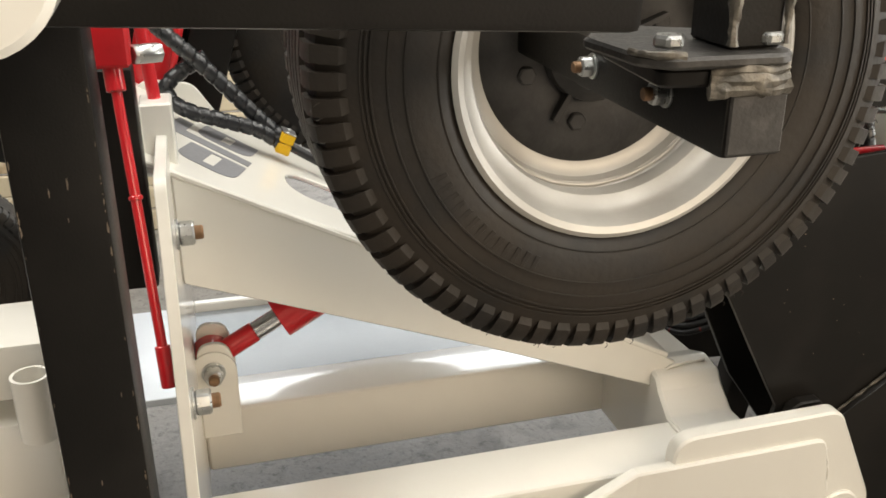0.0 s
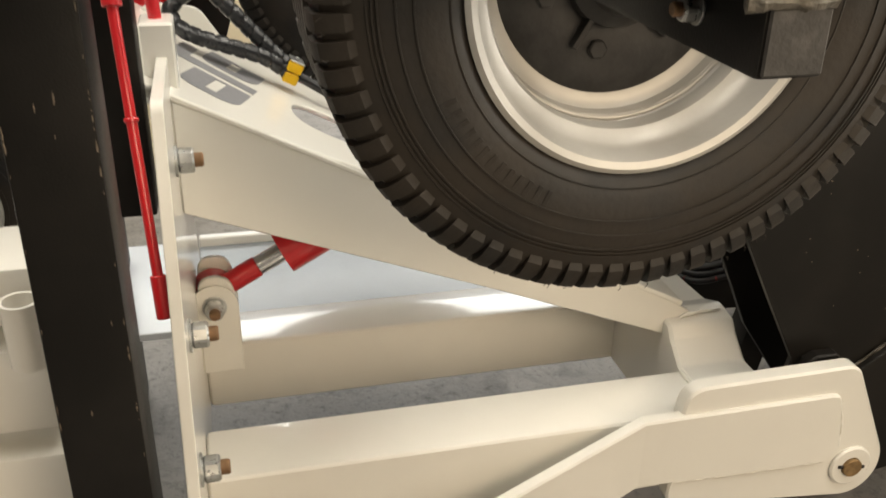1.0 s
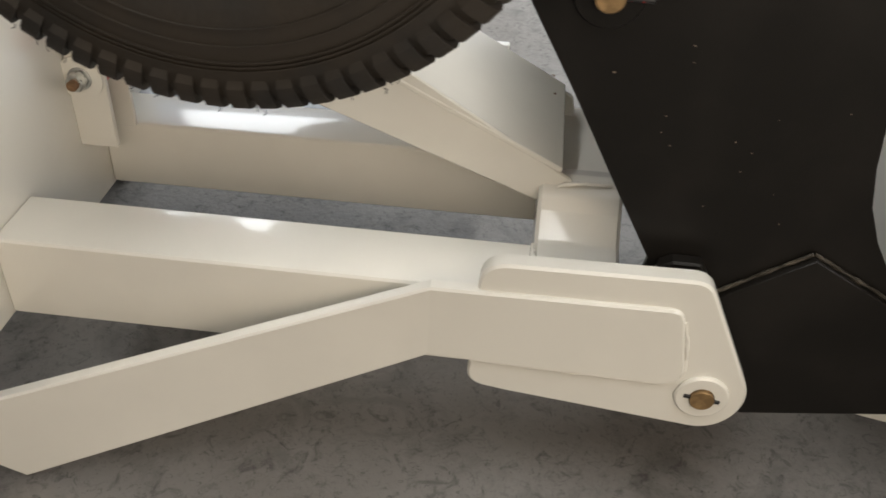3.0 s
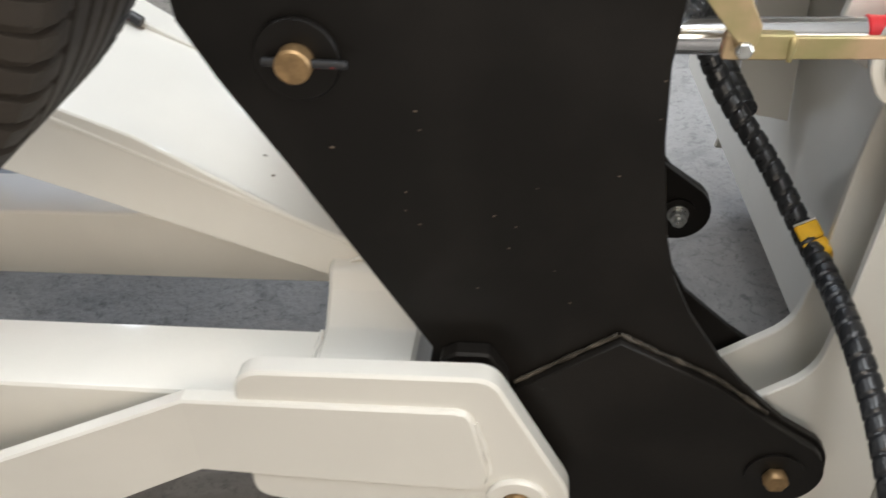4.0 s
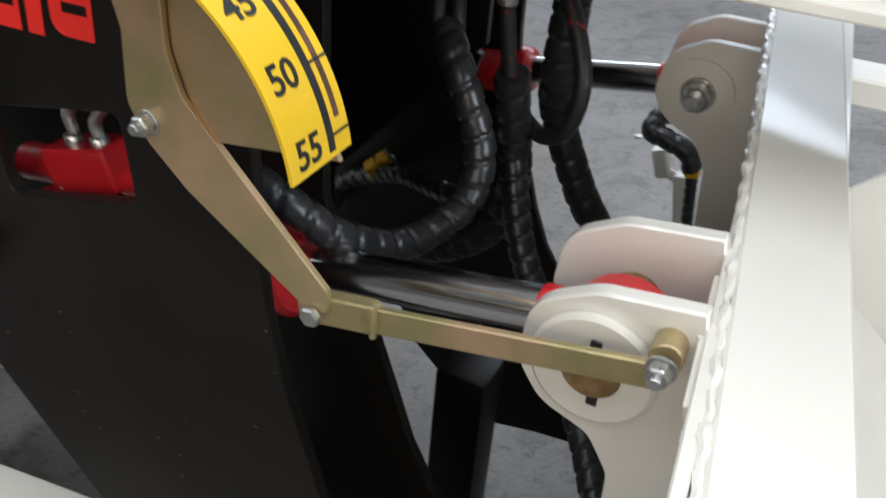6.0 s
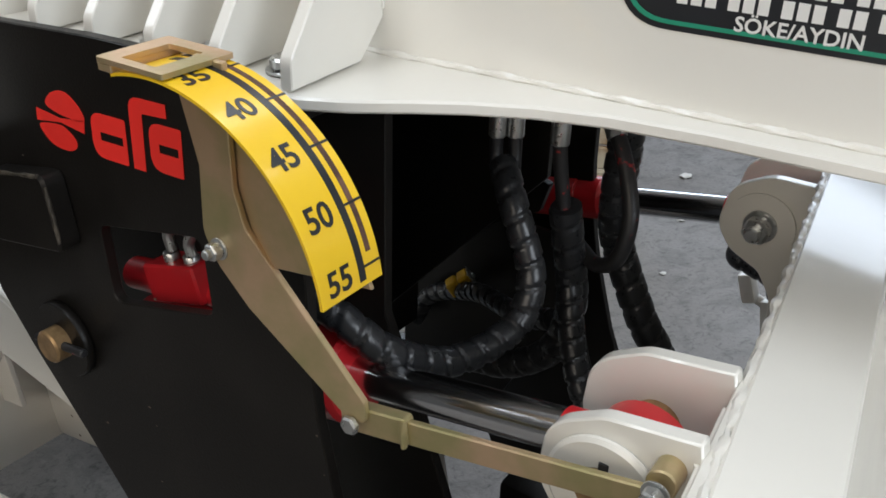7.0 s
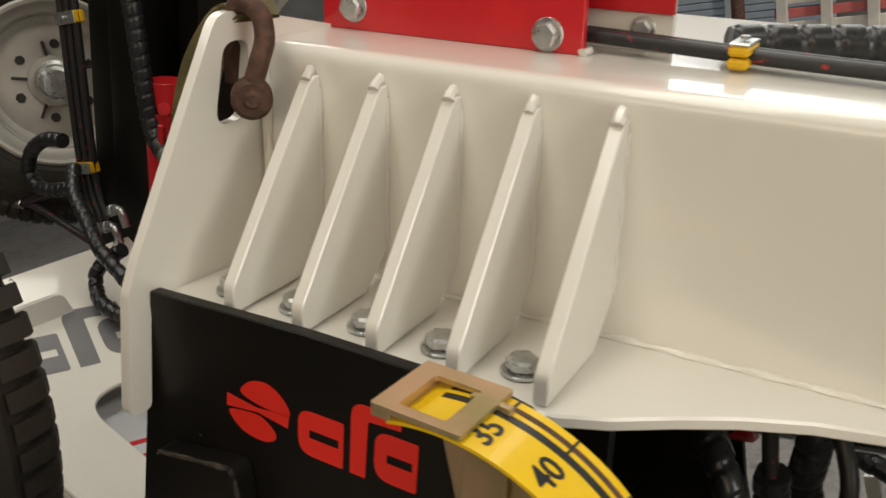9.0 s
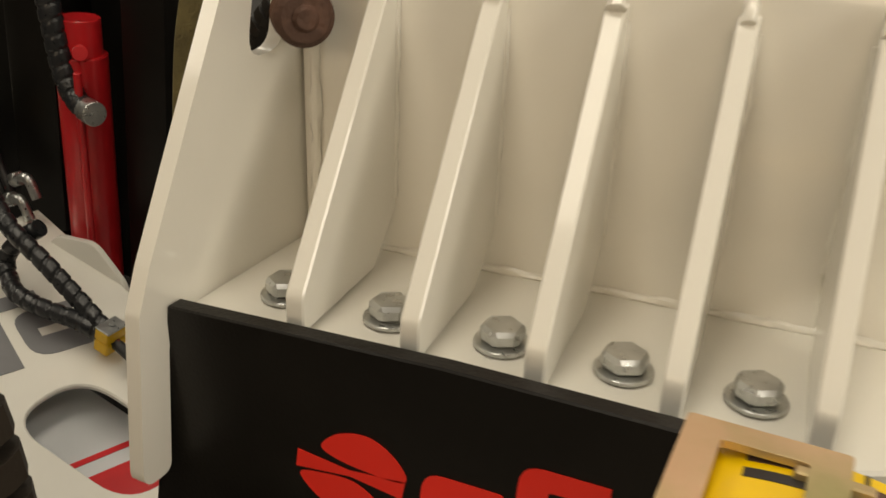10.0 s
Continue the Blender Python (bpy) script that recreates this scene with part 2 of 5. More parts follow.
def bolt_meshes(af):
    """Head, washer and end of a hexagon bolt; the head's seat is at z = 0."""
    if af not in _bolts:
        made = {}
        h = slab(hexagon(af), af * 0.42, Matrix.Translation((0, 0, af * 0.12)), bevel=af * 0.10)
        n = slab(hexagon(af), af * 0.66, Matrix.Translation((0, 0, af * 0.12)), bevel=af * 0.09)
        w = lathe([(af * 0.3, 0), (af * 0.66, 0), (af * 0.68, af * 0.02), (af * 0.68, af * 0.10), (af * 0.66, af * 0.12), (af * 0.3, af * 0.12)], Matrix.Identity(4), 28)
        e = lathe([(af * 0.31, 0), (af * 0.31, af * 1.08), (af * 0.26, af * 1.15), (0, af * 1.15)], Matrix.Identity(4), 18)
        for key, bm, mat in (("head", h, ZINC), ("nut", n, ZINC), ("washer", w, ZINC), ("end", e, COPPER), ("end_zinc", e.copy(), ZINC)):
            me = bpy.data.meshes.new("bolt_" + key)
            bmesh.ops.recalc_face_normals(bm, faces=bm.faces)
            for f in bm.faces:
                f.smooth = key not in ("head", "nut")
            for ed in bm.edges:
                ed.smooth = not (len(ed.link_faces) == 2 and ed.calc_face_angle(0) > radians(35))
            bm.to_mesh(me), bm.free()
            me.materials.append(mat)
            made[key] = me
        _bolts[af] = made
    return _bolts[af]


def bolt(parent, at, way, af=0.03, nut=False, name="bolt", label="", washer=True):
    """A bolt on a thing, at a world place, its head looking along way; nut: the shank shows."""
    me = bolt_meshes(af)
    m = along(at, Vector(at) + Vector(way))
    ob = placed(name, me["nut" if nut else "head"], m, parent, label)
    if washer:
        placed("washer", me["washer"], m, ob).matrix_parent_inverse = ob.matrix_basis.inverted()
    if nut:
        placed("shank_end", me["end_zinc" if nut == "zinc" else "end"], m, ob).matrix_parent_inverse = ob.matrix_basis.inverted()
    return ob


def weld(line, r=0.004, base=None, seed=1):
    """An uneven bead along a line."""
    rnd = random.Random(seed)
    ph = [rnd.uniform(0, 6) for _ in range(4)]
    return sweep(spline(line, 0.006), lambda s, a: r * (1 + 0.08 * math.sin(s * 520 + ph[0]) + 0.10 * math.sin(s * 293 + a + ph[2]) + 0.2 * math.sin(s * 90 + ph[1]) + 0.12 * math.sin(a * 2 + s * 140)), 8, base)


def text(parent, words, size, m, mat, name="lettering", depth=0.0006, align="CENTER"):
    """Letters in the built-in font, as a mesh; local x, y to the sheet that m lays."""
    cu = bpy.data.curves.new("tmp", "FONT")
    cu.body, cu.size, cu.extrude, cu.align_x, cu.align_y, cu.offset = words, size, depth, align, "CENTER", size * 0.018
    cu.resolution_u = 3
    ob = new("tmp", cu)
    me = bpy.data.meshes.new_from_object(ob.evaluated_get(bpy.context.evaluated_depsgraph_get()))
    bpy.data.objects.remove(ob)
    me.name = name
    me.materials.clear()
    me.materials.append(mat)
    me.transform(m)
    return placed(name, me, Matrix.Identity(4), parent)

# ---- the shed ----
floor = tagged(part("floor", box(Matrix.Identity(4), (-40, 40), (-12, 60), (-0.2, 0.0), 0), CONCRETE), "worn grey concrete floor of the shed and its yard", "floor", kind="structure")
# three walls and a roof, added to enclose the light and dim reflections
PLASTER = material("shed_wall", (0.17, 0.16, 0.145), 0.8, vary=0.15, scale=1.5, grain=30, bump=0.1)
SHEET = material("roof_sheet", (0.46, 0.45, 0.43), 0.6, vary=0.15, scale=1.2, grain=30)
tagged(part("added_wall_south", box(Matrix.Identity(4), (-9, 9), (-6.2, -6.0), (0, 5.5), 0), PLASTER), "dim shed wall added on the near side to enclose the light", "wall", kind="structure")
tagged(part("added_wall_west", box(Matrix.Identity(4), (-9.2, -9.0), (-6.2, 7), (0, 5.5), 0), PLASTER), "dim shed side wall added to enclose the light and darken reflections", "wall", kind="structure")
tagged(part("added_wall_east", box(Matrix.Identity(4), (9.0, 9.2), (-6.2, 7), (0, 5.5), 0), PLASTER), "dim shed side wall added to enclose the light and darken reflections", "wall", kind="structure")
tagged(part("ceiling", box(Matrix.Identity(4), (-9.2, 9.2), (-6.2, 7.0), (5.5, 5.6), 0), SHEET), "grey shed roof added out of view to keep off the sky", "ceiling", kind="structure")

def wordmark(parent, m, height, width, mat):
    """A maker's mark as three plain slanted shapes: two slit blocks and a hooked bar between them."""
    t, h = 0.0006, height
    def lean(x, y):
        return ((x - 0.5) * width + 0.10 * (y - 0.5) * h, (y - 0.5) * h)
    for x0, x1, lo, hi in ((0.0, 0.40, 0.0, 0.64), (0.66, 1.0, 0.06, 0.72)):
        mid = (lo + hi) / 2
        outline = fillet([lean(x0, lo), lean(x1, lo), lean(x1, hi), lean(x0, hi)], [h * 0.22, h * 0.03, h * 0.03, h * 0.22])
        slits = [[lean(x0 + 0.10, mid - 0.06), lean(x1 - 0.04, mid - 0.06), lean(x1 - 0.04, mid + 0.06), lean(x0 + 0.10, mid + 0.06)]]
        part("mark_block", slab(outline, t, m, slits, bevel=0), mat, parent)
    hook = fillet([lean(0.46, 0.0), lean(0.59, 0.0), lean(0.60, 0.80), lean(0.86, 0.82), lean(0.86, 1.0), lean(0.46, 1.0)], [0, 0, h * 0.04, 0, 0, h * 0.22])
    part("mark_bar", slab(hook, t, m, bevel=0), mat, parent)


# ---- chassis behind the machine, level ----
chassis = thing("rear_chassis", "cream-white steel chassis with box rails and a sloped centre arm", "machine frame", (-0.5, 0.2, 0.3))
part("near_rail", box(G, (-1.02, 0.03), (-0.055, 0.103), (-0.165, 0.018), 0.012, 3), WHITE, chassis)
part("far_rail", box(G, (-1.02, 0.03), (0.445, 0.598), (-0.165, 0.005), 0.012, 3), WHITE, chassis)
END = fillet([(-0.050, -0.168), (-0.050, 0.000), (0.040, 0.022), (0.105, 0.022), (0.155, 0.064), (0.175, 0.092), (0.235, 0.102), (0.300, 0.075), (0.615, 0.060), (0.615, -0.168)], [0.01, 0.03, 0.03, 0.02, 0.012, 0.02, 0.03, 0.03, 0.02, 0.01])
part("end_member", slab(END, 0.165, across(G, 0.008), bevel=0.008), WHITE, chassis)
part("weld_bead", weld([(0.006, -0.03, 0.019), (0.006, 0.04, 0.020), (0.006, 0.10, 0.021)], 0.004, G, 6), WHITE, chassis)
part("mount_plate", slab(fillet([(-0.27, -0.17), (0.72, -0.17), (0.72, 0.1), (0.52, 0.73), (-0.03, 0.73), (-0.27, 0.12)], 0.03), 0.02, across(G, -1.04)), WHITE, chassis)
ARM = [(-1.02, 0.445), (-0.40, 0.215), (0.03, 0.045), (0.08, 0.055), (0.07, 0.109), (-0.29, 0.335), (-1.02, 0.664)]
part("arm_web", slab(ARM, 0.012, facing(G, 0.212), bevel=0.003), WHITE, chassis)
part("arm_web", slab([(-0.45, 0.235)] + ARM[1:5] + [(-0.45, 0.405)], 0.012, facing(G, 0.57), bevel=0.003), WHITE, chassis)
top = G @ Matrix.Translation((-1.02, 0, 0.664)) @ Matrix.Rotation(radians(26.9), 4, "Y")
OVAL = fillet([(0.255, 0.368), (0.53, 0.368), (0.53, 0.530), (0.255, 0.530)], 0.078, 8)
arm_top = part("arm_top", slab([(-0.20, 0.198), (1.195, 0.198), (1.195, 0.57), (0.9, 0.60), (0.0, 0.80), (-0.20, 0.84)], 0.012, top, [OVAL], 0.003), WHITE, chassis)
inner = part("inner_panel", box(top, (0.16, 0.66), (0.226, 0.569), (-0.066, -0.060), 0.001), DECK_PAINT, chassis, "pale grey panel with red stripes inside the arm")
stripe = top @ Matrix.Translation((0.361, 0.420, -0.0598)) @ Matrix.Rotation(radians(74), 4, "Z")
part("stripe", box(stripe, (-0.12, 0.13), (-0.006, 0.006), (0, 0.0008), 0), RED, inner)
part("stripe", box(stripe, (-0.16, 0.15), (-0.20, -0.036), (0, 0.0008), 0), RED, inner)
wordmark(arm_top, top @ Matrix.Translation((0.075, 0.480, 0.0125)) @ Matrix.Rotation(radians(74), 4, "Z"), 0.20, 0.34, DECAL_GREY)
part("arm_bottom", box(G @ Matrix.Translation((-1.02, 0, 0.455)) @ Matrix.Rotation(radians(20.5), 4, "Y"), (0.62, 1.08), (0.212, 0.558), (0, 0.01), 0.002), WHITE, chassis)
for at in ((-1.02, 0.123, 0.579), (-1.02, -0.069, 0.339), (-1.02, -0.183, 0.149)):
    bolt(chassis, G @ Vector(at), (1, 0, 0), 0.042, True, label="zinc bolt with its bare end showing")

part("weld_bead", weld([(0.02, 0.198, 0.075), (0.05, 0.196, 0.098), (0.09, 0.200, 0.104), (0.15, 0.205, 0.103)], 0.004, G, 9), WHITE, chassis)
# the flat push arm, cranked, with its boss and pin
push = thing("push_arm", "cream-white flat steel push arm, cranked, pinned at its end", "machine arm", (-0.3, -0.1, 0.3))
bar = slab([(-1.20, -0.313), (-0.170, 0.045), (0.255, 0.049), (0.272, 0.045), (0.280, 0.030), (0.300, -0.090), (0.296, -0.112), (0.270, -0.128), (0.00, -0.122), (-0.170, -0.117), (-0.98, -0.463)], 0.03, facing(Matrix.Identity(4), -0.070), bevel=0.004)
bmesh.ops.bisect_plane(bar, geom=bar.verts[:] + bar.edges[:] + bar.faces[:], plane_co=(-0.170, 0, 0), plane_no=(1, 0, 0))
for v in bar.verts:
    v.co.y += 0.15 * min(0.0, v.co.x + 0.170)
bmesh.ops.transform(bar, matrix=G, verts=bar.verts)
part("bar", bar, WHITE, push)
ARC = [(0.343 + 0.082 * math.cos(radians(a)), -0.152 + 0.087 * math.sin(radians(a))) for a in range(26, -100, -8)]
BOSS = [(-0.020, -0.198), (-0.100, -0.185), (-0.088, -0.09), (-0.084, 0.104), (0.312, 0.110)] + ARC
part("boss_plate", slab(fillet(BOSS, [0.0, 0.055, 0.02, 0.055, 0.045] + [0.0] * len(ARC), 8), 0.040, facing(G, -0.050), bevel=0.005), WHITE, push)
part("boss_ring", lathe([(0.024, 0), (0.047, 0), (0.050, 0.003), (0.050, 0.008), (0.046, 0.011), (0.024, 0.011)], along(G @ Vector((0.343, -0.088, -0.152)), G @ Vector((0.343, -1, -0.152))), 36), WHITE, push)
for line in ([(0.283, -0.091, 0.020), (0.296, -0.092, -0.040), (0.302, -0.091, -0.098)], [(-0.09, -0.091, -0.1225), (0.10, -0.092, -0.127), (0.27, -0.091, -0.131)]):
    part("weld_bead", weld(line, 0.004, G, 11), WHITE, push)
for s in (-1, 1):
    part("pin_slot", box(G @ Matrix.Translation((0.343, -0.100, -0.152)) @ Matrix.Rotation(radians(8), 4, "Y"), (0.024 * s - 0.010, 0.024 * s + 0.010), (-0.0025, 0.003), (-0.004, 0.004), 0.001), HOSE, push)
part("pin", rod(G @ Vector((0.343, -0.06, -0.152)), G @ Vector((0.343, -0.107, -0.152)), 0.0225, 24), PIN, push)

# axle leg, cross beam and near wheel
axle = thing("axle_frame", "black painted square-tube axle frame with chipped edges", "axle frame", (-1.15, -0.24, 0))
part("leg", box(G, (-1.197, -1.084), (-0.30, -0.18), (-GROUND, 1.10), 0.008, 2), BLACK, axle)
part("cross_beam", box(G @ Matrix.Translation((-1.07, 0, 1.0865)) @ Matrix.Rotation(radians(3.1), 4, "Y"), (-0.6, 0.47), (-0.80, -0.66), (0, 0.16), 0.008, 2), BLACK, axle)
part("cross_tube", box(G, (-1.18, -1.085), (-0.66, -0.10), (1.095, 1.19), 0.008, 2), BLACK, axle)
part("stub", box(G, (-0.514, -0.452), (-0.80, -0.16), (0.946, 1.008), 0.006, 2), BLACK, axle)
part("stub_cap", box(G, (-0.511, -0.455), (-0.803, -0.799), (0.949, 1.005), 0.003), STEEL, axle, "bare dull steel end of the stub")
part("flange", slab(fillet([(-0.592, -0.775), (-0.570, -0.802), (-0.462, -0.808), (-0.447, -0.79), (-0.44, -0.68), (-0.55, -0.61), (-0.600, -0.68)], 0.02), 0.011, flat(G, 1.029), bevel=0.003), STEEL, axle, "dull bare steel flange with rough edges")
part("spacer_plate", slab(fillet([(-0.573, -0.785), (-0.462, -0.800), (-0.449, -0.78), (-0.445, -0.68), (-0.56, -0.63)], 0.012), 0.017, flat(G, 1.0105), bevel=0.003), BLACK, axle)
part("bracket_tube", box(G, (-0.508, -0.456), (-0.785, -0.715), (1.041, 1.40), 0.003), BLACK, axle)
part("weld_bead", weld([(-0.508, -0.788, 1.045), (-0.509, -0.788, 1.15), (-0.511, -0.788, 1.28), (-0.513, -0.788, 1.40)], 0.0055, G, 3), WELD, axle, "bare grey weld bead")
part("weld_bead", weld([(-0.455, -0.788, 1.045), (-0.456, -0.788, 1.15), (-0.457, -0.788, 1.40)], 0.0035, G, 13), WELD, axle, "bare grey weld bead")
for k, (z, r) in enumerate(((1.009, 0.0075), (1.017, 0.0075), (1.025, 0.0055))):
    part("weld_bead", weld([(-0.528, -0.792, z), (-0.50, -0.800, z + 0.001), (-0.475, -0.803, z), (-0.455, -0.798, z + 0.002)], r, G, 4 + k), WELD, axle, "bare grey weld bead")
part("weld_bead", weld([(-0.594, -0.765, 1.041), (-0.580, -0.790, 1.041), (-0.555, -0.800, 1.041)], 0.0035, G, 5), WELD, axle, "bare grey weld bead")
for x, y in ((-0.560, -0.772), (-0.466, -0.778)):
    bolt(axle, G @ Vector((x, y, 1.041)), (0, 0, 1), 0.026, washer=False)
for y, z in ((-0.693, 0.984), (-0.519, 0.977)):
    bolt(axle, G @ Vector((-0.514, y, z)), (-1, 0, 0), 0.022, True)
part("pipe_cap", rod(G @ Vector((-1.094, -0.79, 1.135)), G @ Vector((-1.092, -0.87, 1.135)), 0.060, 36, 0.006), WHITE, axle, "cream-painted round pipe end")
# black upright set where it is dark between the ram and the mount plate
part("dark_upright", box(G, (-1.125, -1.060), (0.12, 0.20), (0.48, 0.88), 0.006, 2), BLACK, axle)
# chipped paint along the edges of the leg
CHIP = material("chipped_edge", (0.24, 0.19, 0.14), 0.6, metal=0.2, vary=0.4, scale=80)
rnd = random.Random(5)
for n in range(46):
    x = rnd.choice((-1.193, -1.193, -1.088, -1.088, -1.10 - 0.08 * rnd.random()))
    z, s = rnd.uniform(0.0, 0.95), rnd.uniform(0.0008, 0.0032)
    chip = slab([(x + s * rnd.uniform(0.25, 0.6) * math.cos(a), z + s * rnd.uniform(1.2, 4.0) * math.sin(a)) for a in [k * math.pi / 4 for k in range(8)]], 0.0004, facing(G, -0.2999), bevel=0)
    part("paint_chip", chip, CHIP, axle)


def wheel(centre, radius, label, way=(0, -1, 0), dish=None):
    """A wheel whose outer side looks along way."""
    w = thing("wheel", label, "wheel", centre, "wheels of the machine")
    c = Vector(centre)
    m = along(c, c + Vector(way))
    k = radius / 0.44
    tyre = part("tyre", lathe([((r if r > 0.30 else 0.243 + (r - 0.2) * 0.57) * k, h * k * 0.76) for r, h in ((0.200, 0.150), (0.212, 0.172), (0.235, 0.186), (0.27, 0.195), (0.31, 0.199), (0.345, 0.197), (0.375, 0.190), (0.395, 0.181), (0.412, 0.173), (0.426, 0.158), (0.433, 0.12), (0.434, 0.0), (0.433, -0.12), (0.420, -0.155), (0.395, -0.181), (0.345, -0.197), (0.29, -0.197), (0.235, -0.186), (0.200, -0.150))], m, 96), RUBBER, w)
    lugs = []
    n = 78
    for i in range(n):
        for side in (1, -1):
            b = bmesh.new()
            mm = m @ Matrix.Rotation(2 * math.pi * (i + (0.5 if side < 0 else 0)) / n, 4, "Z")
            wd = math.pi * 0.43 * k / n * 0.66
            ring = ((0.388, 0.183), (0.400, 0.188), (0.420, 0.181), (0.434, 0.166), (0.440, 0.145), (0.440, 0.105), (0.415, 0.105))
            va = [b.verts.new(mm @ Vector((r * k, -wd * (0.8 if q == 0 else 1), h * k * 0.76 * side))) for q, (r, h) in enumerate(ring)]
            vb = [b.verts.new(mm @ Vector((r * k, wd * (0.8 if q == 0 else 1), h * k * 0.76 * side))) for q, (r, h) in enumerate(ring)]
            for q in range(len(ring) - 1):
                b.faces.new((va[q], va[q + 1], vb[q + 1], vb[q]))
            b.faces.new(va), b.faces.new(vb[::-1])
            lugs.append(b)
    for h0, h1 in ((-0.095, -0.052), (-0.042, -0.004), (0.004, 0.042), (0.052, 0.095)):
        lugs.append(lathe([(0.42 * k, h0 * k * 0.76), (0.440 * k, (h0 + 0.003) * k * 0.76), (0.440 * k, (h1 - 0.003) * k * 0.76), (0.42 * k, h1 * k * 0.76)], m, 96))
    tagged(part("tread", join(*lugs), RUBBER, tyre, smooth=30), kind="stuff")
    ribs = []
    for rr, h in ((0.272, 0.1905), (0.318, 0.2005), (0.340, 0.1995), (0.362, 0.196), (0.368, 0.1945), (0.374, 0.1925)):
        ribs.append(lathe([((rr - 0.0022) * k, (h * 0.76 - 0.004) * k), ((rr - 0.001) * k, (h * 0.76 + 0.0012) * k), ((rr + 0.001) * k, (h * 0.76 + 0.0010) * k), ((rr + 0.0022) * k, (h * 0.76 - 0.004) * k)], m, 96))
    part("sidewall_rib", join(*ribs), RUBBER, tyre)
    rnd = random.Random(8)
    hairs = bmesh.new()
    for i in range(80):
        a, h = rnd.uniform(0, 2 * math.pi), rnd.choice((0.178, 0.185, 0.16, -0.02, 0.1, -0.17))
        r0 = (0.438 if abs(h) < 0.165 else 0.425) * k
        q = sweep([m @ Vector((r * math.cos(a + e), r * math.sin(a + e), h * k * 0.76)) for r, e in ((r0, 0), (r0 + 0.004, 0.004), (r0 + 0.008, rnd.uniform(-0.01, 0.015)))], 0.0006, 3)
        hairs = join(hairs, q)
    tagged(part("moulding_hair", hairs, RUBBER, tyre, smooth=0), kind="stuff")
    raised = []
    for i in range(13):
        a = 0.055 * i + 3.6
        raised.append(box(m @ Matrix.Rotation(a, 4, "Z") @ Matrix.Translation((0.305 * k, 0, 0.151 * k)), (-0.013, 0.013), (-0.0035, 0.0035), (0, 0.0007), 0.0003))
    part("raised_print", join(*raised), RUBBER, tyre)
    rim = part("rim", lathe([(r * 2.65 * radius, h * k * 0.73) for r, h in ((0.205, 0.168), (0.214, 0.176), (0.2165, 0.188), (0.210, 0.194), (0.202, 0.188), (0.199, 0.172), (0.197, 0.140), (0.192, 0.120), (0.178, 0.105), (0.174, 0.085), (0.176, 0.066), (0.183, 0.056), (0.178, 0.048), (0.172, 0.043), (0.169, 0.020), (0.161, 0.010), (0.150, 0.008))], m, 80), RIM, w)
    part("disc", lathe([(0.182, 0.000), (0.170, 0.006), (0.135, 0.020), (0.090, 0.012), (0.0, 0.012)], m, 48), dish or CAST, rim)
    part("rim_weld", sweep([m @ Vector((0.2005 * math.cos(a), 0.2005 * math.sin(a), 0.034 * k)) for a in [2 * math.pi * q / 120 for q in range(121)]], lambda s, a: 0.0035 + 0.0007 * math.sin(s * 700), 8), RIM, rim)
    hub = part("hub", lathe([(0.078, 0.004), (0.074, 0.03), (0.056, 0.045), (0.050, 0.085), (0.042, 0.094), (0.0, 0.094)], m, 36), dish or CAST, w)
    if dish:
        part("hub_cap", lathe([(0.060, 0.04), (0.060, 0.085), (0.050, 0.092), (0.044, 0.092), (0.044, 0.128), (0.034, 0.136), (0.0, 0.136)], m, 36), ZINC, hub, "bright zinc hub cap")
    for i in range(5):
        part("hub_rib", box(m @ Matrix.Rotation(2 * math.pi * i / 5 + 0.4, 4, "Z"), (0.05, 0.118), (-0.004, 0.004), (0.0, 0.03), 0.001), CAST, hub)
    for i in range(6):
        a = 2 * math.pi * (i + 0.3) / 6
        p = m @ Vector((0.108 * math.cos(a), 0.108 * math.sin(a), 0.010))
        bolt(hub, p, way, 0.026, name="wheel_nut", washer=False).data = NUT
    return w


NUT = bolt_meshes(0.026)["head"].copy()
NUT.materials.clear(), NUT.materials.append(CAST)
wheel(G @ Vector((-0.397, -0.245, 0.947)), 0.432, "black tractor-type tyre with deep tread on a silver painted rim, raised")

WORN = material("worn_black_edge", (0.10, 0.085, 0.065), 0.45, metal=0.2, vary=0.6, scale=35, bump=0.1)
# ---- black pivot frame of the machine ----
pivot = thing("scraper_carriage", "satin black steel pivot frame with two side plates", "machine frame", M @ Vector((1.2, 0.3, 0.1)))
PLATE = [(0.869, 1.190), (1.10, 1.208), (1.315, 1.217), (1.345, 1.212), (1.368, 1.195), (1.382, 1.165), (1.40, 1.02), (1.402, 0.93), (1.408, 0.85), (1.429, 0.75), (1.447, 0.69), (1.472, 0.61), (1.502, 0.54), (1.545, 0.478), (1.611, 0.407), (1.66, 0.365), (1.74, 0.31)] + [(1.757 + 0.082 * math.cos(radians(a)), 0.215 + 0.082 * math.sin(radians(a))) for a in range(55, -80, -15)] + [(1.49, 0.036), (1.30, 0.02), (1.190, 0.20), (1.190, 0.325), (1.085, 0.450), (0.962, 0.600), (0.858, 0.720), (0.806, 0.79), (0.800, 0.815), (0.818, 0.90)]
WINDOW = fillet([(1.069, 0.975), (1.250, 1.018), (1.257, 0.922), (1.077, 0.872)], 0.016)
part("side_plate", slab(PLATE, 0.015, facing(M, 0.015), [WINDOW], 0.0015), BLACK, pivot)
FAR = 0.80
FARM = M @ Matrix.Translation((-0.07, 0, -0.06))
TIP_ARC = [(1.753 + 0.075 * math.cos(radians(a)), 0.211 + 0.075 * math.sin(radians(a))) for a in range(60, -85, -12)]
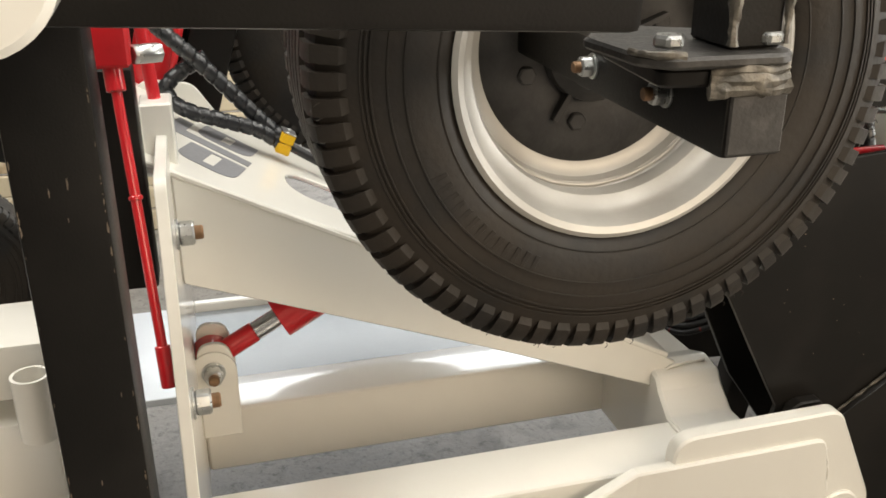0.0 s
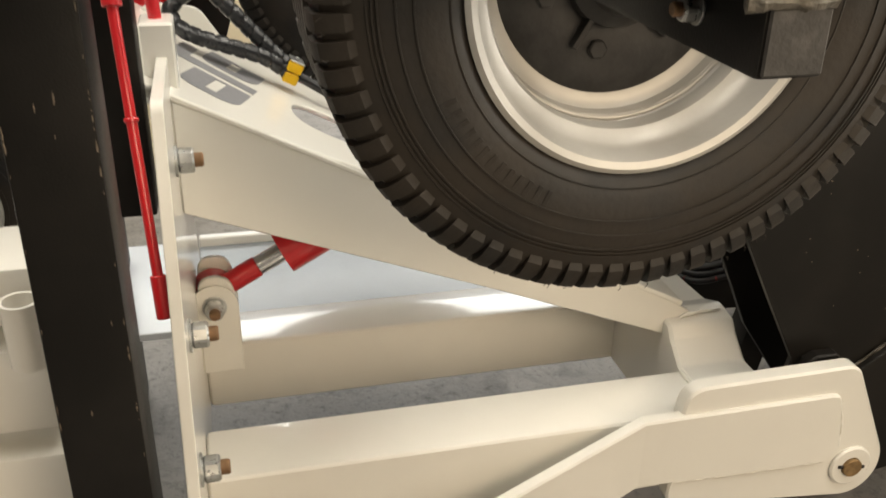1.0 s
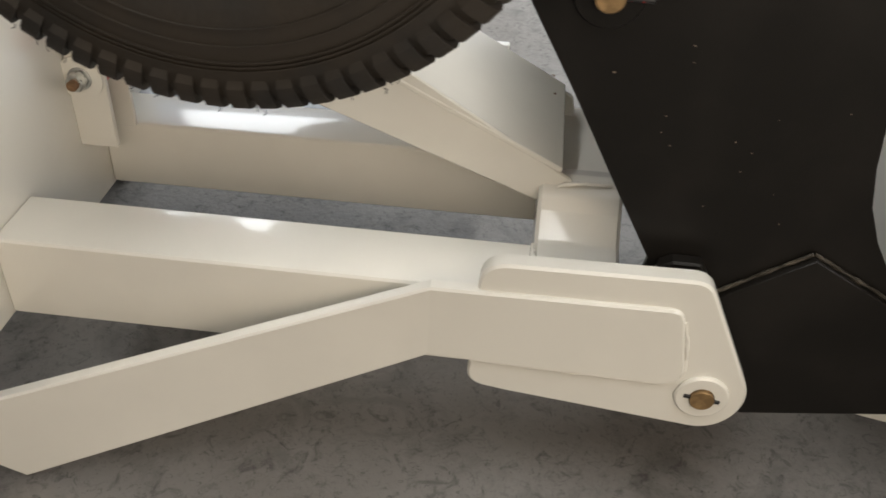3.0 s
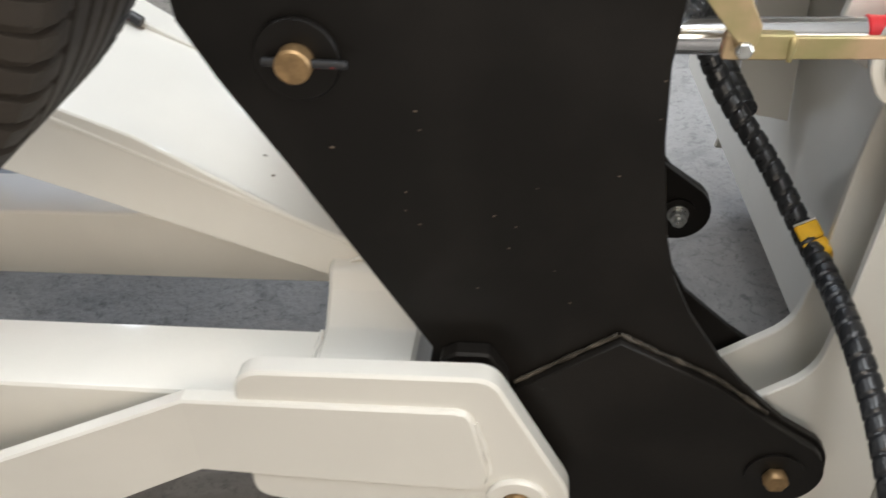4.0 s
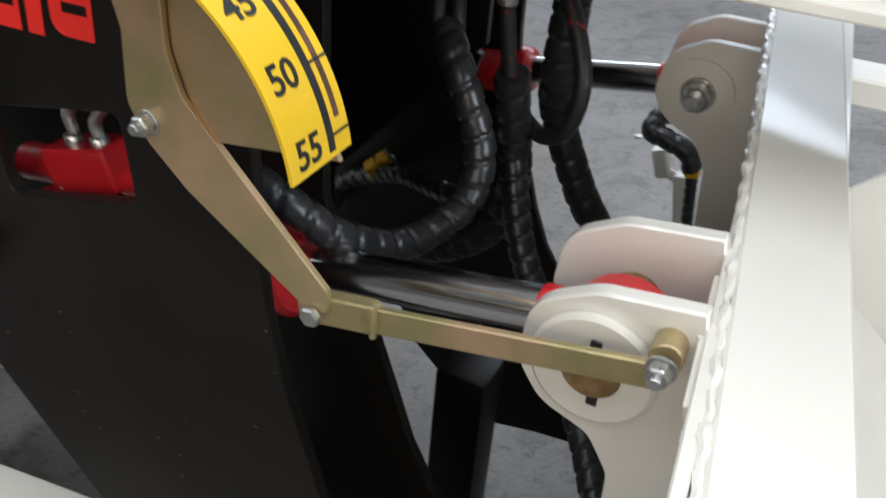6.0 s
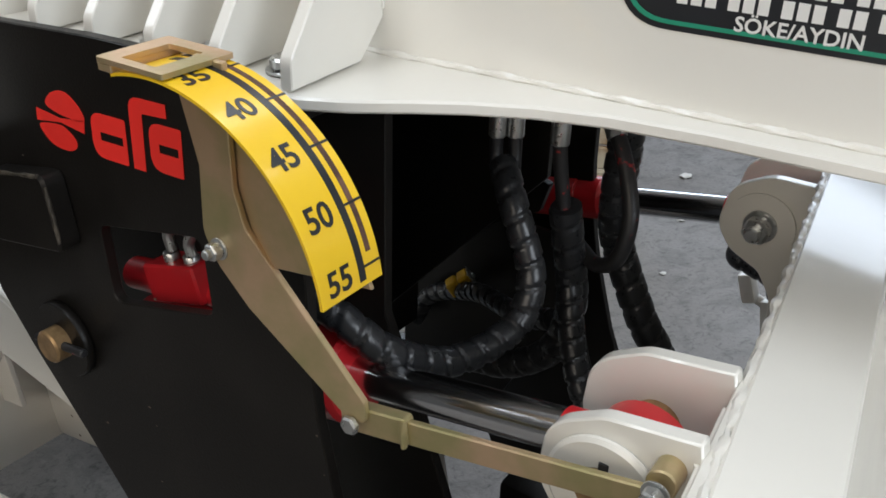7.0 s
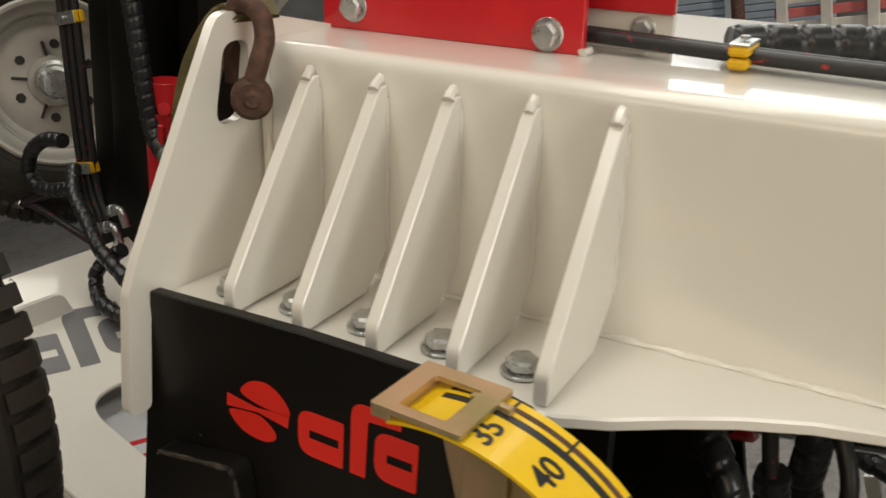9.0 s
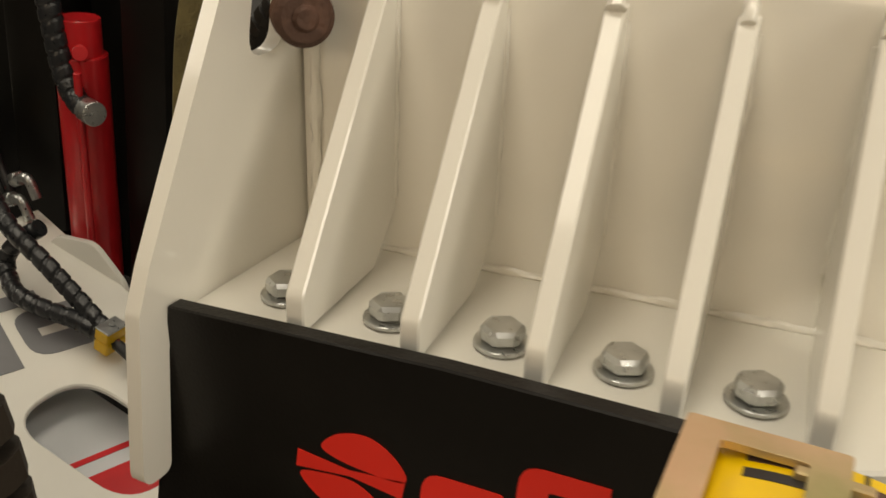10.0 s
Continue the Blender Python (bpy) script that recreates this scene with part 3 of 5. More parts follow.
part("side_plate", slab(PLATE[:16] + [(1.71, 0.315)] + TIP_ARC + [(1.552, 0.103), (1.40, 0.066), (1.25, 0.20)] + PLATE[-7:], 0.015, facing(FARM, FAR), bevel=0.0015), BLACK, pivot)
# near inner plate, drawn out to the left to darken the view through the window
INNER = [(0.80, 1.165), (1.345, 1.165), (1.345, 0.86), (1.39, 0.76), (1.42, 0.68), (1.446, 0.61), (1.475, 0.53), (1.51, 0.465), (1.585, 0.371), (1.68, 0.31), (1.73, 0.285), (1.74, 0.20), (1.50, 0.02), (1.20, 0.30), (1.05, 0.50), (0.83, 0.78), (0.80, 0.82)]
part("inner_plate", slab(INNER, 0.015, facing(M, 0.21), bevel=0.0015), BLACK, pivot)
part("inner_plate", slab([(0.95, 1.165), (1.345, 1.165), (1.36, 0.97), (1.415, 0.95), (1.40, 0.90), (1.30, 0.84), (1.15, 0.76), (0.95, 0.73)], 0.015, facing(FARM, 0.62), bevel=0.0015), BLACK, pivot)
part("bulkhead", box(M, (1.085, 1.10), (0.21, 0.60), (0.55, 1.165), 0.001), BLACK, pivot)
# added black backing that keeps the window behind the valve dark
part("window_backing", slab([(0.88, 1.14), (0.825, 0.90), (0.812, 0.82), (0.872, 0.73), (1.0, 0.58), (1.11, 0.58), (1.11, 1.14)], 0.008, facing(M, 0.128), bevel=0.001), BLACK, pivot)
part("top_bar", box(M, (1.0, 1.34), (0.015, 0.76), (1.150, 1.166), 0.002), BLACK, pivot)
part("cross_tube", box(M, (1.40, 1.485), (0.42, 0.50), (-0.25, 0.45), 0.008, 2), BLACK, pivot)
part("brace_plate", slab([(1.10, 0.62), (1.40, 0.96), (1.40, 1.15), (1.10, 1.15)], 0.012, facing(M, 0.50), bevel=0.001), BLACK, pivot)
# added black sheet that hides bright floor inside the dark frame
part("dark_filler", slab([(1.0, 0.35), (1.22, 0.35), (1.33, 0.58), (1.36, 0.76), (1.0, 0.76)], 0.012, facing(M, 0.705), bevel=0.001), BLACK, pivot)
DOUBLER = [(1.457, 0.424), (1.61, 0.375), (1.72, 0.315)] + [(1.757 + 0.075 * math.cos(radians(a)), 0.215 + 0.075 * math.sin(radians(a))) for a in range(60, -75, -12)] + [(1.49, 0.04), (1.30, 0.03), (1.325, 0.288)]
part("doubler", slab(DOUBLER, 0.02, facing(M, -0.002), bevel=0.002), BLACK, pivot)
for line in ([(1.325, 0.292), (1.368, 0.3375), (1.411, 0.383), (1.455, 0.428)], [(1.455, 0.428), (1.535, 0.402), (1.615, 0.376), (1.71, 0.325)]):
    part("weld_bead", weld([(x, -0.006, z) for x, z in line], 0.0036, M), WORN, pivot, "weld bead with worn paint")
part("stop_tab", slab(fillet([(1.205, 0.24), (1.205, 0.335), (1.225, 0.352), (1.275, 0.362), (1.31, 0.32), (1.33, 0.24)], [0, 0.01, 0.01, 0.015, 0.02, 0]), 0.03, facing(M, -0.002), bevel=0.004), BLACK, pivot)
part("doubler", slab([(1.457, 0.424), (1.61, 0.375), (1.71, 0.318)] + TIP_ARC + [(1.552, 0.106), (1.42, 0.075), (1.36, 0.25)], 0.02, facing(FARM, FAR - 0.017), bevel=0.002), BLACK, pivot)

# ---- white gooseneck beam over it, turned by a few degrees ----
BEAM = M @ Matrix.Translation((0.945, 0.19, 0)) @ Matrix.Rotation(radians(5.7), 4, "Z")
beam = thing("gooseneck_beam", "cream-white welded box beam with stiffener ribs over the bolted flange", "machine beam", M @ Vector((1.2, 0.3, 1.17)))
BEND = fillet([(0.0, 1.18), (0.0, 1.443), (0.556, 1.443), (0.556, 1.431), (0.012, 1.431), (0.012, 1.18)], [0, 0.020, 0, 0, 0.010, 0], 7)
part("bent_shell", slab(BEND, 1.974, across(BEAM, -0.074), bevel=0), WHITE, beam)
part("far_web", slab([(-0.021, 1.18), (1.9, 1.18), (1.9, 1.439), (-0.021, 1.439)], 0.012, facing(BEAM, 0.56), bevel=0.002), WHITE, beam)
FL = [(-0.094, -0.165), (0.37, -0.172), (0.385, -0.170), (0.43, -0.150), (0.48, -0.117), (0.53, -0.088), (0.59, -0.062), (0.657, -0.045), (0.757, -0.036), (1.9, -0.036), (1.9, 0.60), (0.76, 0.60), (0.60, 0.63), (0.43, 0.70), (0.385, 0.725), (-0.010, 0.725)]
part("bottom_flange", slab(FL, 0.014, flat(BEAM, 1.166), bevel=0.0025), WHITE, beam)
part("end_plate", slab(fillet([(-0.043, 1.046), (-0.012, 1.046), (0.000, 1.16), (0.54, 1.16), (0.54, 1.40), (0.182, 1.475), (0.126, 1.480), (-0.012, 1.226), (-0.027, 1.192)], [0.015, 0.01, 0.01, 0, 0.02, 0.03, 0.03, 0.03, 0.02]), 0.014, across(M, 0.854), [fillet([(0.112, 1.352), (0.158, 1.356), (0.172, 1.446), (0.132, 1.446)], 0.022)], 0.002), WHITE, beam)
RIB = fillet([(-0.165, 1.182), (-0.165, 1.212), (-0.022, 1.405), (-0.012, 1.413), (-0.001, 1.413), (-0.001, 1.222), (-0.045, 1.182)], [0.002, 0.02, 0.02, 0.006, 0, 0, 0])
for i in range(5):
    part("rib", slab(RIB, 0.015, across(BEAM, 0.0905 * i - 0.0025), bevel=0.002), WHITE, beam)
for i in range(5):
    bolt(beam, BEAM @ Vector((-0.030 + 0.0893 * i, -0.115, 1.181)), BEAM.to_3x3() @ Vector((0, 0, 1)), 0.031)

# ---- scraper bucket ----
PAINTED = bolt_meshes(0.015)["head"].copy()
PAINTED.materials.clear(), PAINTED.materials.append(WHITE)
KUP = M @ Matrix.Translation((1.792, 0.08, 0.97)) @ Matrix.Rotation(radians(6.1), 4, "Z")
bucket = thing("scraper_bucket", "cream-white welded scraper bucket with pin lugs on its back", "scraper bucket", M @ Vector((1.85, 0.3, -0.2)))
KB = KUP @ Matrix.Rotation(radians(-12), 4, "Y")
part("back_plate", box(KB, (0.0, 0.012), (-1.2, 1.6), (-0.9, 0.0), 0.002), WHITE, bucket)
RIM_EDGE = KUP @ Matrix.Rotation(radians(1.8), 4, "Z")
part("top_flange", box(RIM_EDGE @ Matrix.Rotation(radians(4), 4, "Y"), (0.014, 0.112), (-1.2, 1.6), (-0.006, 0.006), 0.003), WHITE, bucket)
part("mouldboard", slab([(0.103, -0.010), (0.135, -0.20), (0.18, -0.45), (0.30, -0.72), (0.52, -0.90), (0.51, -0.92), (0.28, -0.74), (0.165, -0.46), (0.12, -0.21), (0.088, -0.010)], 2.4, facing(KUP, 1.2), bevel=0), WHITE, bucket)
part("bucket_floor", box(KUP, (0.50, 1.45), (-1.2, 1.2), (-0.92, -0.905), 0.003), WHITE, bucket)
part("end_plate", slab(fillet([(0.39, -0.12), (1.45, -0.02), (1.45, -0.93), (0.20, -0.93), (0.20, -0.50), (0.385, -0.33)], [0.03, 0.05, 0, 0, 0.02, 0.02]), 0.014, facing(KUP, 1.214), bevel=0.003), WHITE, bucket)
part("end_block", box(KUP, (0.10, 0.392), (1.19, 1.30), (-0.29, -0.232), 0.006), WHITE, bucket)
LUG = fillet([(1.794, 0.984), (1.705, 0.970), (1.650, 0.938), (1.645, 0.870), (1.672, 0.832), (1.722, 0.815), (1.747, 0.775), (1.752, 0.68), (1.767, 0.54), (1.776, 0.37), (1.62, 0.20), (1.56, 0.05), (1.985, 0.05)], [0, 0.05, 0.05, 0.05, 0.05, 0.03, 0.03, 0.03, 0.06, 0.11, 0.05, 0, 0], 7)
LUG_FAR = fillet([(1.800, 0.944), (1.712, 0.942), (1.658, 0.912), (1.645, 0.845), (1.672, 0.808), (1.722, 0.785), (1.747, 0.745), (1.752, 0.68), (1.767, 0.54), (1.80, 0.44), (1.90, 0.44)], [0, 0.05, 0.05, 0.05, 0.05, 0.03, 0.03, 0.03, 0.05, 0.05, 0])
for y in (0.068, 0.182, 0.755, 0.868):
    part("lug_plate", slab([(p[0] - (y - 0.07) * 0.107, p[1]) for p in (LUG if y < 0.5 else LUG_FAR)], 0.018, facing(M, y), bevel=0.002), WHITE, bucket)

# pin rings on the near lug
c0 = M @ Vector((1.716, 0.05, 0.896))
out = M.to_3x3() @ Vector((0, -1, 0))
part("pin_ring", lathe([(0.027, 0), (0.054, 0), (0.057, 0.004), (0.057, 0.008), (0.053, 0.011), (0.027, 0.011)], along(c0, c0 + out), 40), WHITE, bucket)
part("pin", rod(c0 - out * 0.16, c0 + out * 0.014, 0.026, 28), PIN, bucket, "bare steel pin")
for s in (-1, 1):
    part("pin_slot", box(M @ Matrix.Translation((1.719 - 0.003 * s, 0.05, 0.896 + s * 0.027)), (-0.005, 0.005), (-0.0125, 0.0), (-0.008, 0.008), 0.001), HOSE, bucket)
part("link_post", rod(M @ Vector((1.772, 0.058, 0.947)), M @ Vector((1.775, 0.020, 0.952)), 0.014, 20), BRASS, bucket)
c1 = M @ Vector((1.640, 0.737, 0.864))
part("pin_ring", lathe([(0.022, 0), (0.050, 0), (0.052, 0.003), (0.052, 0.007), (0.022, 0.007)], along(c1, c1 + out), 36), WHITE, bucket)
bolt(bucket, c1 + out * 0.007, out, 0.038, "zinc")
# angle iron, bolted joint and welds on the near side of the back plate
part("angle_iron", box(KB, (-0.016, 0.0), (-1.15, -0.008), (-0.202, -0.180), 0.003), WHITE, bucket)
part("rail", box(KB, (-0.026, 0.0), (-1.15, -0.02), (-0.274, -0.246), 0.005, 2), WHITE, bucket)
part("joint_plate", box(KB, (-0.005, 0.0), (-0.115, 0.06), (-0.14, -0.006), 0.001), WHITE, bucket)
for y, z in ((-0.075, -0.075), (-0.05, -0.155)):
    bolt(bucket, KB @ Vector((-0.005 if z > -0.1 else 0, y, z)), KUP.to_3x3() @ Vector((-1, 0, 0)), 0.015, name="painted_bolt", washer=False).data = PAINTED
rough = [(0.011 + 0.0016 * math.sin(k * 2.3) * math.sin(k * 0.71), -1.15 + 0.01 * k, -0.001 + 0.0012 * math.sin(k * 1.7 + 1)) for k in range(265)]
part("weld_bead", weld(rough, 0.0052, RIM_EDGE, 21), WHITE, bucket, "rough painted weld along the bucket edge")
for y, x in ((0.05, 1.70), (0.164, 1.69)):
    part("weld_bead", weld([(1.795, y, 0.964), (1.806, y, 0.90), (1.828, y, 0.80)], 0.006, M), WHITE, bucket)

# ---- tilt cylinders ----
def cylinder(y, dx, dz, ext=0.0):
    c = thing("hydraulic_cylinder", "red hydraulic cylinder with a bright chrome rod, pinned to the bucket", "hydraulic cylinder", M @ Vector((1.3 + dx, y, 0.82 + dz)), "tilt cylinders")
    m = M @ Matrix.Translation((dx, 0, dz))
    part("barrel", rod(m @ Vector((1.0, y, 0.758)), m @ Vector((1.33 + ext, y, 0.824 + ext * 0.2)), 0.040, 32), RED, c)
    part("gland", rod(m @ Vector((1.325 + ext, y, 0.823 + ext * 0.2)), m @ Vector((1.378 + ext, y, 0.8335 + ext * 0.2)), 0.059 if ext == 0 else 0.038, 36, 0.006), RED, c)
    part("rod", rod(m @ Vector((1.37 + ext, y, 0.832 + ext * 0.2)), m @ Vector((1.652, y, 0.888)), 0.0235, 40), CHROME, c)
    part("rod_eye", join(rod(m @ Vector((1.645, y, 0.887)), m @ Vector((1.69, y, 0.894)), 0.026, 24), rod(m @ Vector((1.718, y - 0.035, 0.885)), m @ Vector((1.718, y + 0.035, 0.885)), 0.050, 36, 0.004)), RED, c)
    return c


cylinder(0.108, 0.0, 0.0)
cylinder(0.80, -0.078, -0.045, 0.06)

# ---- angle gauge, turned with the beam ----
GF = M @ Matrix.Translation((1.325, -0.03, 1.048)) @ Matrix.Rotation(radians(0.5), 4, "Z")
gauge = thing("angle_gauge", "yellow-zinc angle gauge with a curved yellow scale and pointer lever", "gauge", M @ Vector((1.325, -0.04, 1.05)))
GR = 0.184
def arc(a0, a1, r, n=24):
    return [(r * math.cos(radians(a0 + (a1 - a0) * k / n)), r * math.sin(radians(a0 + (a1 - a0) * k / n))) for k in range(n + 1)]
def shell(v0, v1, a0, a1, r, t, n=40):
    return slab(arc(a0, a1, r + t, n) + arc(a1, a0, r, n), v1 - v0, facing(GF, v1), bevel=0)
part("quadrant", slab([(0.0, -0.012), (0.185, 0.018)] + arc(8, 106, GR - 0.001), 0.005, facing(GF, 0.002), bevel=0.001), BRASS, gauge)
scale = part("scale_strip", shell(-0.066, 0.012, 8.5, 106, GR, 0.003), YELLOW, gauge, "curved yellow scale strip with black numbers")
part("scale_line", shell(-0.017, -0.009, 10, 100, GR + 0.003, 0.0004), DECAL_BLACK, scale)
part("scale_slot", shell(-0.003, 0.003, 17, 100, GR + 0.003, 0.0004), RUST, scale)
for n, words in enumerate(("55", "50", "45", "40", "35")):
    a = radians(13.4 + 17.2 * n)
    c, s = math.cos(a), math.sin(a)
    m = GF @ Matrix(((0, -s, c, (GR + 0.0034) * c), (1, 0, 0, -0.0405), (0, c, s, (GR + 0.0034) * s), (0, 0, 0, 1)))
    for k, digit in enumerate(words):
        text(scale, digit, 0.031, m @ Matrix.Translation((0.0155 * (k - 0.5), 0, 0)), DECAL_BLACK, "scale_digit", 0.0002)
    part("scale_tick", shell(-0.009, 0.012, 13.2 + 17.2 * n, 13.9 + 17.2 * n, GR + 0.003, 0.0006, 2), DECAL_BLACK, scale)
lever = slab(fillet([(-0.012, 0.190), (0.026, 0.190), (0.026, 0.070), (0.038, 0.032), (0.160, -0.127), (0.162, -0.155), (0.138, -0.150), (-0.004, -0.020), (-0.022, 0.012)], [0.002, 0.002, 0.02, 0.02, 0.01, 0.015, 0.01, 0.03, 0.03]), 0.007, facing(Matrix.Identity(4), -0.034), bevel=0.001)
bmesh.ops.bisect_plane(lever, geom=lever.verts[:] + lever.edges[:] + lever.faces[:], plane_co=(0.035, 0, 0), plane_no=(1, 0, 0))
for v in lever.verts:
    v.co.y += 0.19 * max(0.0, v.co.x - 0.035)
bmesh.ops.transform(lever, matrix=M @ Matrix.Translation((1.328, 0, 1.050)), verts=lever.verts)
part("lever", lever, BRASS, gauge)
part("pointer_frame", slab(fillet([(-0.042, -0.041), (0.042, -0.041), (0.042, 0.041), (-0.042, 0.041)], 0.003), 0.005, M @ Matrix.Translation((1.301, -0.057, 1.236)) @ Matrix.Rotation(radians(1.5), 4, "Z"), [fillet([(-0.022, -0.030), (0.022, -0.030), (0.022, 0.024), (-0.022, 0.024)], 0.003)], 0.001), BRASS, gauge)
part("pointer_base", box(M @ Matrix.Translation((1.301, -0.057, 1.228)) @ Matrix.Rotation(radians(1.5), 4, "Z"), (-0.042, -0.024), (-0.040, 0.040), (0.0, 0.008), 0.001), BRASS, gauge)
LINK = M @ Matrix.Translation((1.475, -0.005, 0)) @ Matrix.Rotation(radians(3.6), 4, "Z") @ Matrix.Translation((-1.475, 0, 0))
part("link_bar", slab(fillet([(1.505, 0.881), (1.778, 0.928), (1.774, 0.954), (1.502, 0.909)], 0.006), 0.008, facing(LINK, 0.004), bevel=0.0015), BRASS, gauge)
part("link_sleeve", slab(fillet([(1.455, 0.874), (1.535, 0.887), (1.531, 0.918), (1.452, 0.906)], 0.006), 0.016, facing(LINK, 0.008), bevel=0.002), BRASS, gauge)
part("sleeve_weld", weld([(1.531, -0.008, 0.886), (1.529, -0.008, 0.904), (1.527, -0.005, 0.918)], 0.004, LINK), BRASS, gauge)
bolt(gauge, M @ Vector((1.328, -0.041, 1.050)), out, 0.017, "zinc")
bolt(gauge, M @ Vector((1.475, -0.0185, 0.895)), out, 0.019, washer=False)
bolt(gauge, M @ Vector((1.775, 0.010, 0.951)), out, 0.019, "zinc")

# ---- fittings of the near side plate ----
stop = part("stop_block", slab(fillet([(0.888, 1.006), (1.016, 1.034), (1.029, 0.935), (0.874, 0.904)], 0.014), 0.032, facing(M, 0.002), bevel=0.004), BLACK, pivot)
for edge in ([(0.895, 1.0085), (0.950, 1.0205), (1.008, 1.0325)], [(1.0185, 1.022), (1.0235, 0.985), (1.0275, 0.945)]):
    part("worn_edge", weld([(x, -0.0285, z - 0.002) for x, z in edge], 0.0026, M, 17), WORN, stop, "edge worn to bare metal")
pa = M @ Vector((0.962, -0.002, 0.774))
part("pivot_pin", rod(pa, pa + out * 0.034, 0.0235, 28, 0.003), PIN, pivot, "bare brassy pin end")
part("pin_collar", lathe([(0.024, 0), (0.053, 0), (0.055, 0.003), (0.055, 0.009), (0.053, 0.012), (0.024, 0.012)], along(pa, pa + out), 36), BLACK, pivot)
part("keeper_pin", rod(pa + out * 0.022 + M.to_3x3() @ Vector((-0.04, 0, -0.004)), pa + out * 0.022 + M.to_3x3() @ Vector((0.065, 0, 0.012)), 0.006, 12), HOSE, pivot)
pb = M @ Vector((1.757, -0.02, 0.215))
part("pin_collar", lathe([(0.020, 0), (0.044, 0), (0.046, 0.003), (0.046, 0.008), (0.020, 0.008)], along(pb, pb + out), 36), BLACK, pivot)
part("pin_head", slab(hexagon(0.036), 0.020, along(pb + out * 0.006, pb + out), bevel=0.003), PIN, pivot)
pc = M @ Vector((1.683, 0.762, 0.151))
part("pin_collar", lathe([(0.020, 0), (0.040, 0), (0.040, 0.006), (0.020, 0.006)], along(pc, pc + out), 36), BLACK, pivot)
bolt(pivot, pc + out * 0.006, out, 0.036, "zinc")
rnd = random.Random(12)
for n in range(26):
    x, z, s = rnd.uniform(0.92, 1.42), rnd.uniform(0.42, 1.16), rnd.uniform(0.0008, 0.0022)
    part("paint_chip", slab([(x + s * rnd.uniform(0.6, 2.2) * math.cos(a), z + s * rnd.uniform(0.5, 1.1) * math.sin(a)) for a in [k * math.pi / 3 for k in range(6)]], 0.0003, facing(M, 0.0001), bevel=0), CHIP, pivot)


def rounded(pts, steps=6):
    """A closed curve that glides through the corners given."""
    n, out = len(pts), []
    for i in range(n):
        a, b, c, d = (Vector(pts[(i + k) % n]) for k in (-1, 0, 1, 2))
        for k in range(steps):
            u = k / steps
            q = 0.5 * (2 * b + (c - a) * u + (2 * a - 5 * b + 4 * c - d) * u * u + (3 * b - a - 3 * c + d) * u ** 3)
            out.append((q.x, q.y))
    return out


# the round mark: two leaves and a waisted band between them
for outline in ([(1.006, 1.115), (1.022, 1.1295), (1.047, 1.1345), (1.069, 1.1225), (1.0745, 1.1065), (1.039, 1.1045), (1.013, 1.1080)],
                [(0.985, 1.1030), (1.030, 1.1000), (1.0755, 1.1075), (1.0725, 1.0915), (1.030, 1.0950), (0.983, 1.0870)],
                [(0.986, 1.0815), (1.005, 1.0885), (1.033, 1.0910), (1.053, 1.0800), (1.0525, 1.0690), (1.035, 1.0615), (1.005, 1.0640)]):
    part("mark_leaf", slab(rounded(outline) if len(outline) == 7 else outline, 0.0006, facing(M, -0.0004), bevel=0), DECAL_RED, pivot)
wordmark(pivot, M @ Matrix.Translation((1.163, -0.0004, 1.115)) @ Matrix.Rotation(radians(90), 4, "X") @ Matrix.Rotation(radians(3), 4, "Z"), 0.083, 0.150, DECAL_RED)

# ---- valve behind the window ----
valve = thing("hydraulic_valve", "red hydraulic valve block with two zinc hose fittings", "valve", M @ Vector((1.12, 0.06, 0.84)))
part("body", box(M @ Matrix.Translation((1.123, 0.075, 0.889)) @ Matrix.Rotation(radians(-17), 4, "Y"), (-0.05, 0.05), (-0.025, 0.025), (-0.026, 0.026), 0.003), RED, valve)
part("spool_cap", rod(M @ Vector((1.17, 0.075, 0.882)), M @ Vector((1.205, 0.075, 0.891)), 0.016, 20), RED, valve)
part("tube", rod(M @ Vector((1.20, 0.075, 0.890)), M @ Vector((1.30, 0.075, 0.912)), 0.008, 14), RED, valve)
part("end_cap", rod(M @ Vector((1.02, 0.075, 0.86)), M @ Vector((1.075, 0.075, 0.87)), 0.022, 20), RED, valve)
for x in (1.108, 1.146):
    f = part("fitting", slab(hexagon(0.02), 0.022, along(M @ Vector((x, 0.07, 0.90 + (x - 1.1) * 0.2)), M @ Vector((x - 0.1, 0.07, 1.5))), bevel=0.002), ZINC, valve)
    part("hose_tail", sweep(spline([(x, 0.07, 0.925), (x - 0.004, 0.07, 0.95), (x + 0.02, 0.075, 0.975), (x + 0.08, 0.08, 0.985), (x + 0.14, 0.08, 0.99)], 0.006), 0.007, 10, M), ZINC, f)

# ---- information plate on the beam ----
sign = part("info_sticker", slab(fillet([(0.637, 1.258), (0.972, 1.258), (0.972, 1.367), (0.637, 1.367)], 0.052, 10), 0.0006, facing(BEAM, -0.0002), bevel=0), DECAL_BLACK, beam, "black sticker with a green line and white print")
ring = fillet([(0.6425, 1.2635), (0.9665, 1.2635), (0.9665, 1.3615), (0.6425, 1.3615)], 0.047, 10)
ring_in = fillet([(0.6465, 1.2675), (0.9625, 1.2675), (0.9625, 1.3575), (0.6465, 1.3575)], 0.044, 10)
part("green_line", slab(ring, 0.0004, facing(BEAM, -0.0009), [ring_in], 0), DECAL_GREEN, sign)
wordmark(sign, BEAM @ Matrix.Translation((0.788, -0.0009, 1.3375)) @ Matrix.Rotation(radians(90), 4, "X"), 0.032, 0.076, DECAL_WHITE)
